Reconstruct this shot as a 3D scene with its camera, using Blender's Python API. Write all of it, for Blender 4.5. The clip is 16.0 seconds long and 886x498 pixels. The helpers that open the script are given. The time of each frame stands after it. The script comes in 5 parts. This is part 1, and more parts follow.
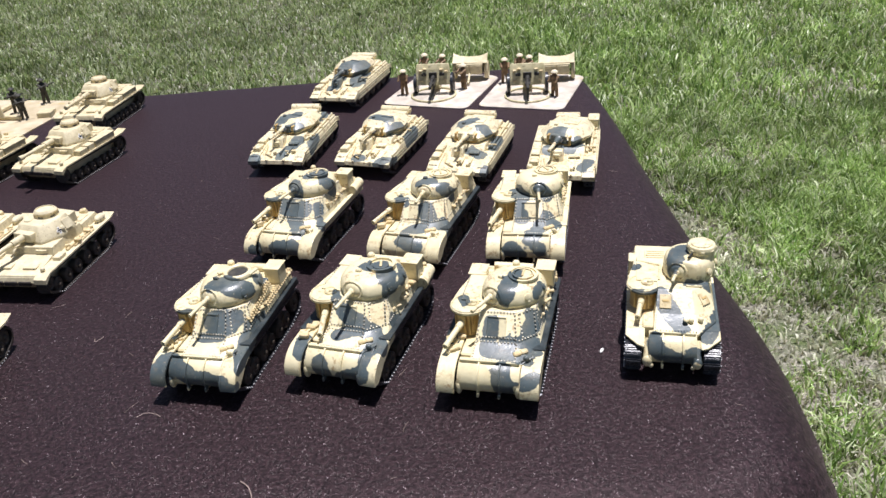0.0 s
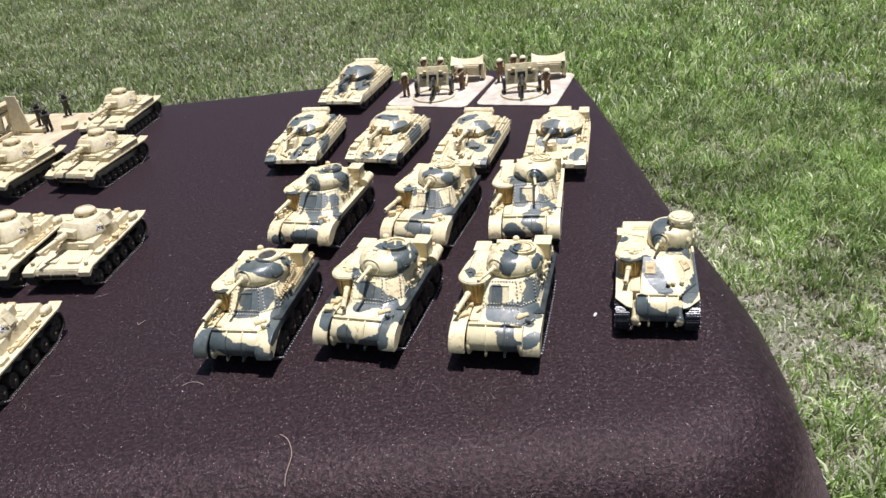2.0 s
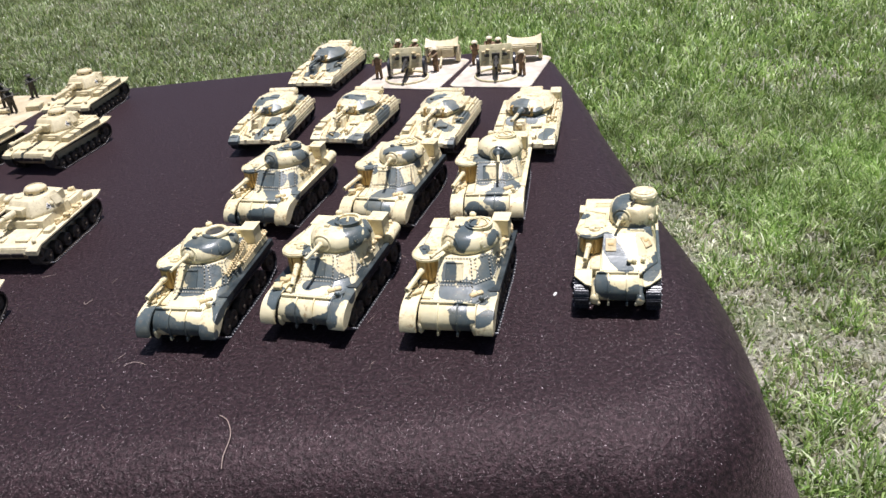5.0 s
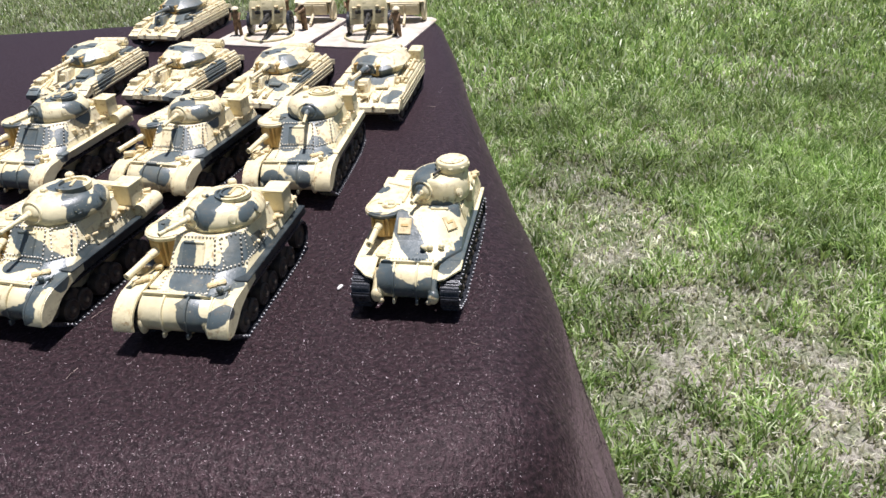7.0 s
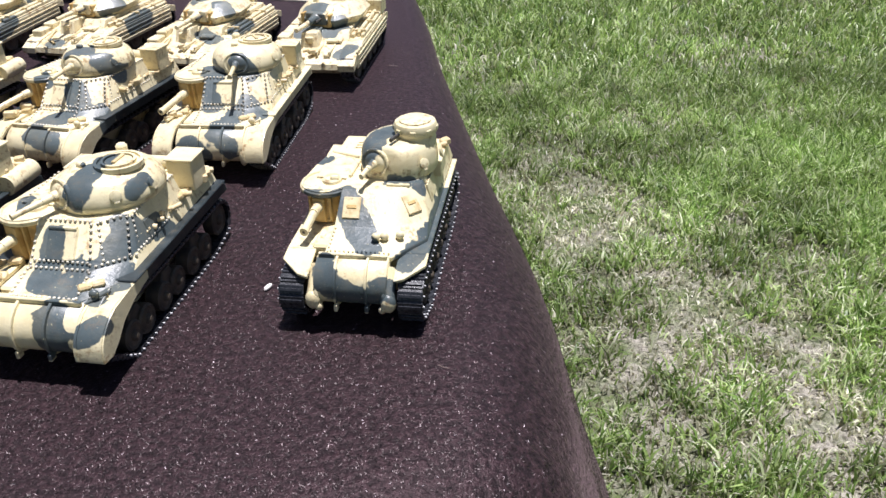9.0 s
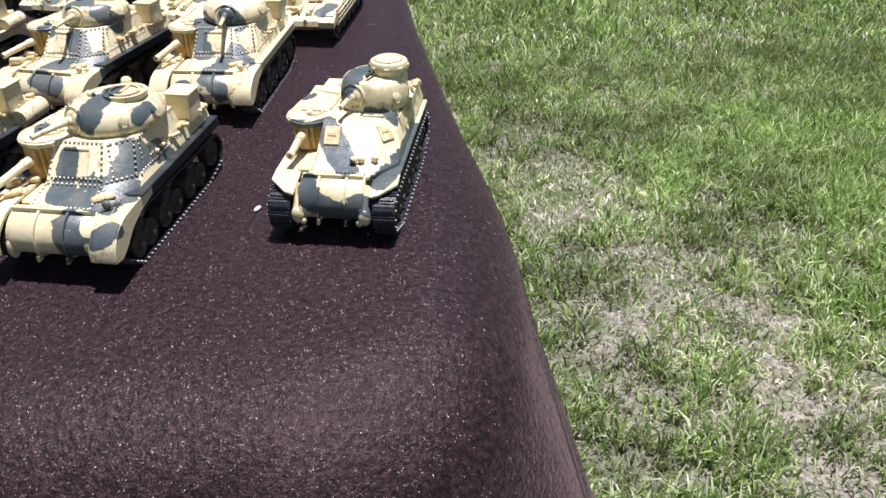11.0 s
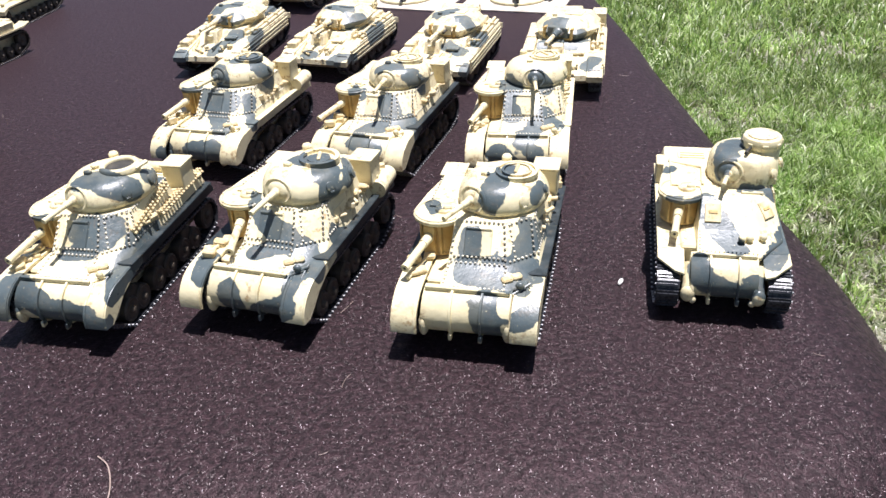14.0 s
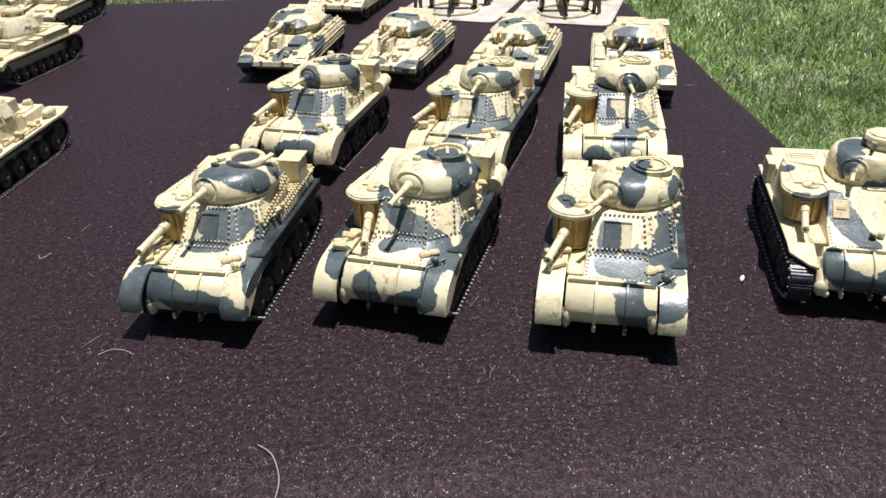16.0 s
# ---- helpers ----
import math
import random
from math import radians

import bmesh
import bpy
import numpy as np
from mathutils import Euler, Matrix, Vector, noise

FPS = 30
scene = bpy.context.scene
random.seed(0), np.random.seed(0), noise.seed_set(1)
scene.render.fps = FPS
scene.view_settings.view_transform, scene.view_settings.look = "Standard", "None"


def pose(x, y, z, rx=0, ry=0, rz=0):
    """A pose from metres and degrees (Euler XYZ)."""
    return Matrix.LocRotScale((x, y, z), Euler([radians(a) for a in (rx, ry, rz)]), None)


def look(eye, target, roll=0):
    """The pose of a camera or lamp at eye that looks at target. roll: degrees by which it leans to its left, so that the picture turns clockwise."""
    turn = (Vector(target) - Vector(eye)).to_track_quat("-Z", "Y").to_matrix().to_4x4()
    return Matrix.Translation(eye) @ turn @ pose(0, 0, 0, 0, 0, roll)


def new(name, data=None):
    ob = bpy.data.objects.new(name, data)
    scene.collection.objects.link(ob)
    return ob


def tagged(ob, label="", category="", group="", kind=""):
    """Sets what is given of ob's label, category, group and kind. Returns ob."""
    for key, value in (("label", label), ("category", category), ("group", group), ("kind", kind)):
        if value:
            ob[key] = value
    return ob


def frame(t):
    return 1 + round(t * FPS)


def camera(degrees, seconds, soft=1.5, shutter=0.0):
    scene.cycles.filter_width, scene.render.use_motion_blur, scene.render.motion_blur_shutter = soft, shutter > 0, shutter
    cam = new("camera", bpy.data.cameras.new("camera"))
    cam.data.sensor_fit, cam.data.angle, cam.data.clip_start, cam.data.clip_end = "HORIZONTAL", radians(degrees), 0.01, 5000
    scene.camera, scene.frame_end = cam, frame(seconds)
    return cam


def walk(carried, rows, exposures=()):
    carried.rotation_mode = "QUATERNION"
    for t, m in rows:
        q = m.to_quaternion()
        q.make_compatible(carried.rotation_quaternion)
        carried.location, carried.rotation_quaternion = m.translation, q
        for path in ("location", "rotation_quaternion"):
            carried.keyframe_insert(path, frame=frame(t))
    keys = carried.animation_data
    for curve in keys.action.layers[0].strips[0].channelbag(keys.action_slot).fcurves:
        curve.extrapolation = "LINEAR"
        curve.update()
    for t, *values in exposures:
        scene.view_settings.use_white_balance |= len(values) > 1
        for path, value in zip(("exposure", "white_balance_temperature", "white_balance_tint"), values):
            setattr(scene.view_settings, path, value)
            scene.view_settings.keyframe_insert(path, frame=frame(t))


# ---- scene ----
cam = camera(56.0, 16.0, 1.5)
PATH = [
    (0.0, (-0.0375, -0.1987, 0.9154), (-0.0484, 0.1528, 0.7247), -4.71),
    (0.5, (-0.0396, -0.2168, 0.9214), (-0.0472, 0.1397, 0.7400), -5.34),
    (1.0, (-0.0407, -0.2239, 0.9234), (-0.0445, 0.1343, 0.7453), -5.57),
    (1.5, (-0.0417, -0.2273, 0.9233), (-0.0497, 0.1286, 0.7410), -6.30),
    (2.0, (-0.0396, -0.2278, 0.9217), (-0.0507, 0.1250, 0.7335), -6.57),
    (2.5, (-0.0354, -0.2269, 0.9204), (-0.0483, 0.1243, 0.7293), -6.83),
    (3.0, (-0.0356, -0.2272, 0.9168), (-0.0465, 0.1231, 0.7241), -6.86),
    (3.5, (-0.0354, -0.2244, 0.9158), (-0.0470, 0.1261, 0.7232), -6.78),
    (4.0, (-0.0311, -0.2220, 0.9156), (-0.0428, 0.1298, 0.7257), -6.85),
    (4.2, (-0.0300, -0.2230, 0.9140), (-0.077, 1.537, -0.035), -6.7),
    (6.3, (-0.0140, -0.2110, 0.9060), (-0.061, 1.545, -0.050), -5.5),
    (6.5, (0.0024, -0.1998, 0.8957), (-0.0000, 0.1491, 0.7001), -4.57),
    (7.0, (0.0218, -0.1763, 0.8781), (0.0299, 0.1726, 0.6826), -3.19),
    (7.2, (0.0125, -0.1545, 0.8615), (0.043, 1.582, -0.132), -1.2),
    (7.5, (0.0007, -0.1336, 0.8444), (0.0080, 0.2111, 0.6416), -0.70),
    (8.0, (0.0206, -0.1212, 0.8453), (0.0435, 0.2238, 0.6442), -0.15),
    (8.5, (0.0283, -0.1254, 0.8556), (0.0534, 0.2201, 0.6556), -1.37),
    (8.7, (0.0250, -0.1290, 0.8560), (0.133, 1.591, -0.158), -1.8),
    (10.8, (0.0240, -0.1560, 0.8580), (0.194, 1.549, -0.173), 0.2),
    (11.0, (0.0249, -0.1577, 0.8563), (0.0559, 0.1803, 0.6446), -0.82),
    (11.5, (0.0218, -0.1581, 0.8539), (0.0538, 0.1780, 0.6394), -0.63),
    (12.0, (0.0186, -0.1583, 0.8516), (0.0500, 0.1779, 0.6372), -0.48),
    (12.5, (0.0106, -0.1593, 0.8414), (0.0373, 0.1757, 0.6244), -1.10),
    (12.7, (0.0032, -0.1555, 0.8500), (0.103, 1.500, -0.269), -0.2),
    (13.0, (-0.0070, -0.1540, 0.8551), (0.0077, 0.1846, 0.6425), -0.80),
    (13.2, (-0.0110, -0.1530, 0.8555), (0.048, 1.536, -0.215), -0.8),
    (13.5, (-0.0196, -0.1519, 0.8584), (-0.0092, 0.1894, 0.6501), -1.28),
    (14.0, (-0.0369, -0.1480, 0.8695), (-0.0382, 0.1951, 0.6639), -2.97),
    (14.5, (-0.0517, -0.1519, 0.8746), (-0.0678, 0.1922, 0.6713), -4.11),
    (15.0, (-0.0602, -0.1513, 0.8742), (-0.0629, 0.1957, 0.6752), -3.26),
    (15.5, (-0.0682, -0.1494, 0.8795), (-0.0694, 0.1983, 0.6818), -3.35),
    (16.0, (-0.0684, -0.1501, 0.8657), (-0.0585, 0.1981, 0.6690), -1.66),
]
walk(cam, [(t, look(e, g, r)) for t, e, g, r in PATH], [(0.0, 0.36, 6220, 16), (3.0, 0.34, 6220, 16), (4.0, 0.38, 6220, 16), (8.0, 0.54, 6220, 17), (11.0, 0.54, 6220, 19), (11.5, 0.57, 6220, 20), (12.0, 0.78, 6220, 20), (12.5, 0.90, 6220, 20), (13.0, 1.12, 6220, 19), (13.5, 1.10, 6220, 19), (14.0, 0.82, 6220, 17), (14.5, 0.54, 6220, 16), (15.0, 0.44, 6220, 14), (16.0, 0.28, 6220, 12)])

# ---- light ----
SUN_EL, SUN_AZ = 83.0, 70.0     # degrees above the horizon; degrees east of +y where the sun stands
world = bpy.data.worlds.new("sky")
scene.world = world
world.use_nodes = True
wn = world.node_tree
sky = wn.nodes.new("ShaderNodeTexSky")
sky.sky_type = "NISHITA"
sky.sun_disc = False
sky.sun_elevation = radians(SUN_EL)
sky.sun_rotation = radians(SUN_AZ)
wn.links.new(sky.outputs[0], wn.nodes["Background"].inputs[0])
wn.nodes["Background"].inputs[1].default_value = 0.042
sun = new("sun", bpy.data.lights.new("sun", "SUN"))
sun.data.energy, sun.data.angle, sun.data.color = 5.0, radians(0.53), (1.0, 0.975, 0.955)
sd = Vector((math.sin(radians(SUN_AZ)) * math.cos(radians(SUN_EL)), math.cos(radians(SUN_AZ)) * math.cos(radians(SUN_EL)), math.sin(radians(SUN_EL))))
sun.matrix_world = look(tuple(sd * 20), (0, 0, 0))

# ---- units: the models are drawn in full-size metres and built at 1:100 ----
U = 1 / 100
T = 0.77                     # height of the table's top


# ---- materials ----
def nodes_of(name):
    m = bpy.data.materials.new(name)
    m.use_nodes = True
    nt = m.node_tree
    return m, nt, nt.nodes["Principled BSDF"]


class Net:
    """Short forms for building node trees."""

    def __init__(self, nt):
        self.nt = nt

    def n(self, kind, **kw):
        node = self.nt.nodes.new("ShaderNode" + kind)
        for k, v in kw.items():
            node.inputs[k].default_value = v
        return node

    def link(self, a, b):
        self.nt.links.new(a, b)

    def coords(self, scale=1.0, offset=(0, 0, 0)):
        tc = self.n("TexCoord")
        mp = self.n("Mapping")
        mp.inputs["Scale"].default_value = (scale,) * 3
        mp.inputs["Location"].default_value = offset
        self.link(tc.outputs["Object"], mp.inputs["Vector"])
        return mp.outputs[0]

    def noise(self, vec, scale, detail=3.0, rough=0.55, dist=0.0):
        t = self.n("TexNoise", Scale=scale, Detail=detail, Roughness=rough, Distortion=dist)
        self.link(vec, t.inputs["Vector"])
        return t.outputs["Fac"]

    def ramp(self, fac, *stops):
        r = self.n("ValToRGB")
        e = r.color_ramp.elements
        while len(e) < len(stops):
            e.new(0.5)
        for el, (p, c) in zip(e, stops):
            el.position = p
            el.color = (*c, 1) if len(c) == 3 else c
        self.link(fac, r.inputs[0])
        return r.outputs[0]

    def grey(self, fac, lo, hi, a=0.0, b=1.0):
        return self.ramp(fac, (lo, (a, a, a)), (hi, (b, b, b)))

    def mix(self, fac, a, b, mode="MIX"):
        m = self.n("Mix")
        m.data_type, m.blend_type = "RGBA", mode
        for v, s in ((fac, m.inputs[0]), (a, m.inputs[6]), (b, m.inputs[7])):
            if isinstance(v, (int, float)):
                s.default_value = v
            elif isinstance(v, tuple):
                s.default_value = (*v, 1)
            else:
                self.link(v, s)
        return m.outputs[2]

    def math(self, op, a, b=0.0, c=None):
        m = self.n("Math")
        m.operation = op
        for v, s in ((a, m.inputs[0]), (b, m.inputs[1])):
            if isinstance(v, (int, float)):
                s.default_value = v
            else:
                self.link(v, s)
        if c is not None:
            m.inputs[2].default_value = c
        return m.outputs[0]

    def vec(self, op, a, b=None, number=False):
        m = self.n("VectorMath")
        m.operation = op
        for val, sock in ((a, m.inputs[0]), (b, m.inputs[1])):
            if isinstance(val, Vector):
                sock.default_value = val
            elif val is not None:
                self.link(val, sock)
        return m.outputs["Value" if number else "Vector"]

    def bump(self, fac, bsdf, strength=0.3, distance=0.0003):
        b = self.n("Bump", Strength=strength, Distance=distance)
        self.link(fac, b.inputs["Height"])
        self.link(b.outputs[0], bsdf.inputs["Normal"])


CREAM, GREY, BROWN = (0.71, 0.632, 0.400), (0.062, 0.081, 0.084), (0.30, 0.17, 0.065)


def camo_paint(name, seed, strokes, cream=CREAM, grey=GREY, dirt=0.42, grow=1.62):
    """Hand-brushed model paint: a sand ground with blue-grey patches and a brown wash."""
    m, nt, bsdf = nodes_of(name)
    k = Net(nt)
    v, far = k.coords(1 / U), k.coords(1 / U, (seed * 7.3, seed * 3.1, seed * 5.7))
    d = None
    for x, y, z, x2, y2, z2, r in strokes:
        a, along = Vector((x, y, z)), Vector((x2 - x, y2 - y, z2 - z))
        off = k.vec("SUBTRACT", v, a)
        if along.length > 0.01:
            h = k.math("DIVIDE", k.vec("DOT_PRODUCT", off, along, True), along.length_squared)
            h = k.math("MINIMUM", k.math("MAXIMUM", h, 0.0), 1.0)
            off = k.vec("SUBTRACT", off, k.vec("MULTIPLY", along, h))
        q = k.math("SUBTRACT", k.vec("LENGTH", off, None, True), r * grow + 0.03)
        d = q if d is None else k.math("SMOOTH_MIN", d, q, 0.2)
    wob = k.math("MULTIPLY", k.math("SUBTRACT", k.noise(far, 2.3, 2.0, 0.5, 0.6), 0.5), 0.36)
    fine = k.math("MULTIPLY", k.math("SUBTRACT", k.noise(far, 13, 2), 0.5), 0.05)
    mask = k.grey(k.math("ADD", k.math("ADD", d, wob), k.math("ADD", fine, 0.5)), 0.49, 0.51, 1.0, 0.0)
    v = far
    shade = k.noise(v, 2.2, 3.0)
    base = k.mix(k.grey(shade, 0.35, 0.7), cream, tuple(min(1, c * 1.10) for c in cream))
    dark = k.mix(k.grey(shade, 0.3, 0.7), grey, tuple(c * 1.35 for c in grey))
    col = k.mix(mask, base, dark)
    clear = k.math("SUBTRACT", 1.0, k.math("MULTIPLY", mask, 0.8))
    col = k.mix(k.math("MULTIPLY", k.grey(k.noise(v, 1.6, 4.0, 0.6), 0.48, 0.66, 0.0, 0.42), clear), col, (0.58, 0.465, 0.23))
    wash = k.math("MULTIPLY", k.grey(k.noise(v, 6.5, 5.0, 0.7), 0.52, 0.62, 0.0, 0.75), k.grey(k.noise(v, 1.1, 2), dirt, dirt + 0.18))
    col = k.mix(k.math("MULTIPLY", wash, clear), col, BROWN)
    rub = k.grey(k.noise(v, 17, 3.0, 0.6), 0.67, 0.72, 0.0, 0.55)
    col = k.mix(rub, col, tuple(min(1, c * 1.2) for c in cream))
    k.link(col, bsdf.inputs["Base Color"])
    k.link(k.grey(k.noise(v, 6, 3), 0.3, 0.7, 0.27, 0.46), bsdf.inputs["Roughness"])
    bsdf.inputs["Specular IOR Level"].default_value = 0.56
    k.bump(k.math("ADD", k.math("MULTIPLY", k.noise(v, 16, 3.0, 0.6), 0.5), k.math("MULTIPLY", k.noise(v, 5.5, 3.0), 0.8)), bsdf, 0.30, 0.0003)
    return m


def plain_paint(name, a, b, rough=(0.4, 0.7), scale=4.0, wash=None, metal=0.0, bump=0.2):
    m, nt, bsdf = nodes_of(name)
    k = Net(nt)
    v = k.coords(1 / U)
    f = k.noise(v, scale, 4.0)
    col = k.mix(k.grey(f, 0.35, 0.65), a, b)
    if wash:
        col = k.mix(k.grey(k.noise(v, scale * 2.2, 5.0, 0.65), 0.56, 0.70, 0, 0.6), col, wash)
    k.link(col, bsdf.inputs["Base Color"])
    k.link(k.grey(k.noise(v, scale * 2, 3), 0.3, 0.7, *rough), bsdf.inputs["Roughness"])
    bsdf.inputs["Metallic"].default_value = metal
    k.bump(k.noise(v, scale * 5, 4.0), bsdf, bump, 0.00025)
    return m


PANZER = plain_paint("sand_yellow_paint", (0.52, 0.445, 0.27), (0.66, 0.58, 0.37), wash=(0.25, 0.165, 0.07))
PANZER_B = plain_paint("pale_sand_paint", (0.56, 0.49, 0.315), (0.69, 0.615, 0.41), wash=(0.27, 0.18, 0.08))
TRACK = plain_paint("dark_track_paint", (0.012, 0.013, 0.016), (0.034, 0.036, 0.042), (0.2, 0.4), 6.0)
TRACK_RUST = plain_paint("brown_track_paint", (0.018, 0.015, 0.013), (0.05, 0.04, 0.033), (0.4, 0.7), 6.0)
WHEEL = plain_paint("dusty_wheel_paint", (0.032, 0.028, 0.025), (0.11, 0.085, 0.058), (0.5, 0.8), 5.0)
# near-white colour stands for the shine on the track pins; table legs share it
STEEL = plain_paint("worn_steel_painted_shine", (0.62, 0.62, 0.62), (0.8, 0.8, 0.8), (0.25, 0.45), 6.0, metal=0.2)
BASE_SAND = plain_paint("sanded_base", (0.40, 0.35, 0.285), (0.62, 0.56, 0.475), (0.8, 0.95), 1.1, wash=(0.62, 0.47, 0.18), bump=0.6)
STOW = plain_paint("brown_washed_paint", (0.50, 0.38, 0.18), (0.72, 0.60, 0.36), (0.4, 0.65), 5.0, wash=(0.12, 0.07, 0.035))
SKIRT = plain_paint("dark_teal_paint", (0.014, 0.020, 0.022), (0.034, 0.046, 0.049), (0.35, 0.6), 2.0, wash=(0.10, 0.085, 0.06))
# pale colour puts the rivets' highlights into the paint
RIVET = plain_paint("rivets_with_painted_glints", (0.30, 0.28, 0.23), (0.85, 0.79, 0.62), (0.3, 0.5), 2.5)
KHAKI = plain_paint("khaki_cloth_paint", (0.09, 0.055, 0.028), (0.30, 0.19, 0.095), (0.6, 0.8), 4.0)
FIELD = plain_paint("field_grey_paint", (0.02, 0.02, 0.017), (0.06, 0.055, 0.04), (0.6, 0.8), 4.0)
HELMET = plain_paint("sand_helmet_paint", (0.66, 0.56, 0.38), (0.82, 0.73, 0.54), (0.5, 0.7), 6.0)
GUNMETAL = plain_paint("dark_gun_paint", (0.02, 0.02, 0.02), (0.06, 0.055, 0.045), (0.35, 0.6), 5.0)
BASE_TAN = plain_paint("tan_sanded_base", (0.40, 0.33, 0.20), (0.55, 0.47, 0.33), (0.8, 0.95), 0.9, wash=(0.50, 0.36, 0.10), bump=0.6)
# ochre of the brown wash, with shade under roofs and guns painted in
OCHRE = plain_paint("ochre_wash_and_shade_paint", (0.46, 0.29, 0.09), (0.62, 0.45, 0.19), (0.4, 0.65), 2.5, wash=(0.16, 0.09, 0.035))
OLIVE = plain_paint("olive_sand_paint", (0.42, 0.375, 0.20), (0.67, 0.60, 0.37), (0.45, 0.7), 2.5, wash=(0.09, 0.07, 0.035))
WHITE = plain_paint("white_crumb", (0.8, 0.78, 0.74), (0.85, 0.84, 0.8), (0.6, 0.8), 4.0)
HAIR = plain_paint("pale_hair", (0.32, 0.24, 0.2), (0.42, 0.33, 0.28), (0.4, 0.5), 4.0)


def cloth_material():
    """Dark plum-brown felted fleece, clumpy, with a dull sheen."""
    m, nt, bsdf = nodes_of("plum_felt")
    k = Net(nt)
    v = k.coords(1000)
    big = k.noise(v, 0.02, 3.0)
    # shade in the hollows between clumps is painted in, following the bump's lows
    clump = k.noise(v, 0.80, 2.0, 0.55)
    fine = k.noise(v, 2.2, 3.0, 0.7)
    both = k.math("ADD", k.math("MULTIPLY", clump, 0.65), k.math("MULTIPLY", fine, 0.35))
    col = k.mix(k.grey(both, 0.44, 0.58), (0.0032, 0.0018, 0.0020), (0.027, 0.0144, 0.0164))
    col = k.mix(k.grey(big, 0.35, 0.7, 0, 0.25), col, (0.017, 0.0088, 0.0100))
    k.link(col, bsdf.inputs["Base Color"])
    k.link(k.grey(clump, 0.35, 0.65, 0.56, 0.44), bsdf.inputs["Roughness"])
    bsdf.inputs["Specular IOR Level"].default_value = 0.32
    bsdf.inputs["Specular Tint"].default_value = (1.0, 0.76, 0.80, 1)
    bsdf.inputs["Sheen Weight"].default_value = 0.6
    bsdf.inputs["Sheen Roughness"].default_value = 0.45
    bsdf.inputs["Sheen Tint"].default_value = (0.30, 0.205, 0.235, 1)
    k.bump(k.math("ADD", clump, k.math("MULTIPLY", fine, 0.5)), bsdf, 0.6, 0.0006)
    return m


def fibre_material():
    m, nt, bsdf = nodes_of("felt_fibre")
    k = Net(nt)
    g = k.n("NewGeometry")
    # the palest few fibres are painted glints, bright by colour
    col = k.ramp(g.outputs["Random Per Island"], (0.0, (0.002, 0.001, 0.0012)), (0.5, (0.010, 0.0046, 0.0054)), (0.84, (0.034, 0.018, 0.0205)), (0.95, (0.075, 0.048, 0.053)), (0.982, (0.26, 0.205, 0.215)), (1.0, (0.62, 0.55, 0.57)))
    # fibres over the same hollows are coloured darker to carry that shade
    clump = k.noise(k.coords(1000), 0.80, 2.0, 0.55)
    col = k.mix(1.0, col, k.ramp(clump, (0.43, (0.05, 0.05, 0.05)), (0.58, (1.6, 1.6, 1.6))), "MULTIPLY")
    k.link(col, bsdf.inputs["Base Color"])
    bsdf.inputs["Roughness"].default_value = 0.40
    bsdf.inputs["Specular IOR Level"].default_value = 0.54
    bsdf.inputs["Specular Tint"].default_value = (1.0, 0.86, 0.86, 1)
    return m


def ground_material():
    m, nt, bsdf = nodes_of("dry_lawn_soil")
    k = Net(nt)
    v = k.coords(1)
    a, b, c = k.noise(v, 1.3, 3.0), k.noise(v, 14, 5.0, 0.7), k.noise(v, 90, 4.0, 0.7)
    straw = k.mix(k.grey(c, 0.35, 0.65), (0.14, 0.122, 0.098), (0.50, 0.46, 0.395))
    green = k.mix(k.grey(c, 0.35, 0.65), (0.045, 0.075, 0.018), (0.14, 0.18, 0.058))
    xyz = k.n("SeparateXYZ")
    k.link(v, xyz.inputs[0])
    near = k.math("MULTIPLY", k.math("MAXIMUM", k.math("SUBTRACT", 1.0, k.math("MULTIPLY", k.math("ABSOLUTE", k.math("SUBTRACT", xyz.outputs[0], 0.62)), 1.7)), 0.0),
                  k.grey(k.math("MULTIPLY", xyz.outputs[1], 0.25), 0.4, 0.75, 1.0, 0.0))
    worn = k.math("ADD", k.math("ADD", k.math("MULTIPLY", a, 0.45), k.math("MULTIPLY", b, 0.55)), k.math("MULTIPLY", near, 0.12))
    col = k.mix(k.grey(worn, 0.525, 0.64, 0.0, 0.9), green, straw)
    k.link(col, bsdf.inputs["Base Color"])
    bsdf.inputs["Roughness"].default_value = 0.95
    k.bump(k.math("ADD", b, c), bsdf, 0.8, 0.02)
    return m


def blade_material():
    m, nt, bsdf = nodes_of("grass_blades")
    k = Net(nt)
    g = k.n("NewGeometry")
    at = k.n("Attribute")
    at.attribute_name = "dry"
    green = k.ramp(g.outputs["Random Per Island"], (0.0, (0.056, 0.11, 0.020)), (0.4, (0.195, 0.325, 0.074)), (0.75, (0.41, 0.55, 0.18)), (1.0, (0.73, 0.78, 0.51)))
    straw = k.ramp(g.outputs["Random Per Island"], (0.0, (0.18, 0.155, 0.115)), (0.5, (0.52, 0.47, 0.37)), (1.0, (0.86, 0.81, 0.71)))
    col = k.mix(at.outputs["Fac"], green, straw)
    tn = k.n("Attribute")
    tn.attribute_name = "tone"
    col = k.mix(1.0, col, tn.outputs["Color"], "MULTIPLY")
    k.link(col, bsdf.inputs["Base Color"])
    bsdf.inputs["Roughness"].default_value = 0.4
    bsdf.inputs["Specular IOR Level"].default_value = 0.5
    tr = k.n("BsdfTranslucent")
    k.link(k.mix(0.2, col, (0.5, 0.5, 0.14)), tr.inputs["Color"])
    mx = k.n("MixShader")
    mx.inputs[0].default_value = 0.4
    k.link(bsdf.outputs[0], mx.inputs[1])
    k.link(tr.outputs[0], mx.inputs[2])
    k.link(mx.outputs[0], nt.nodes["Material Output"].inputs["Surface"])
    return m


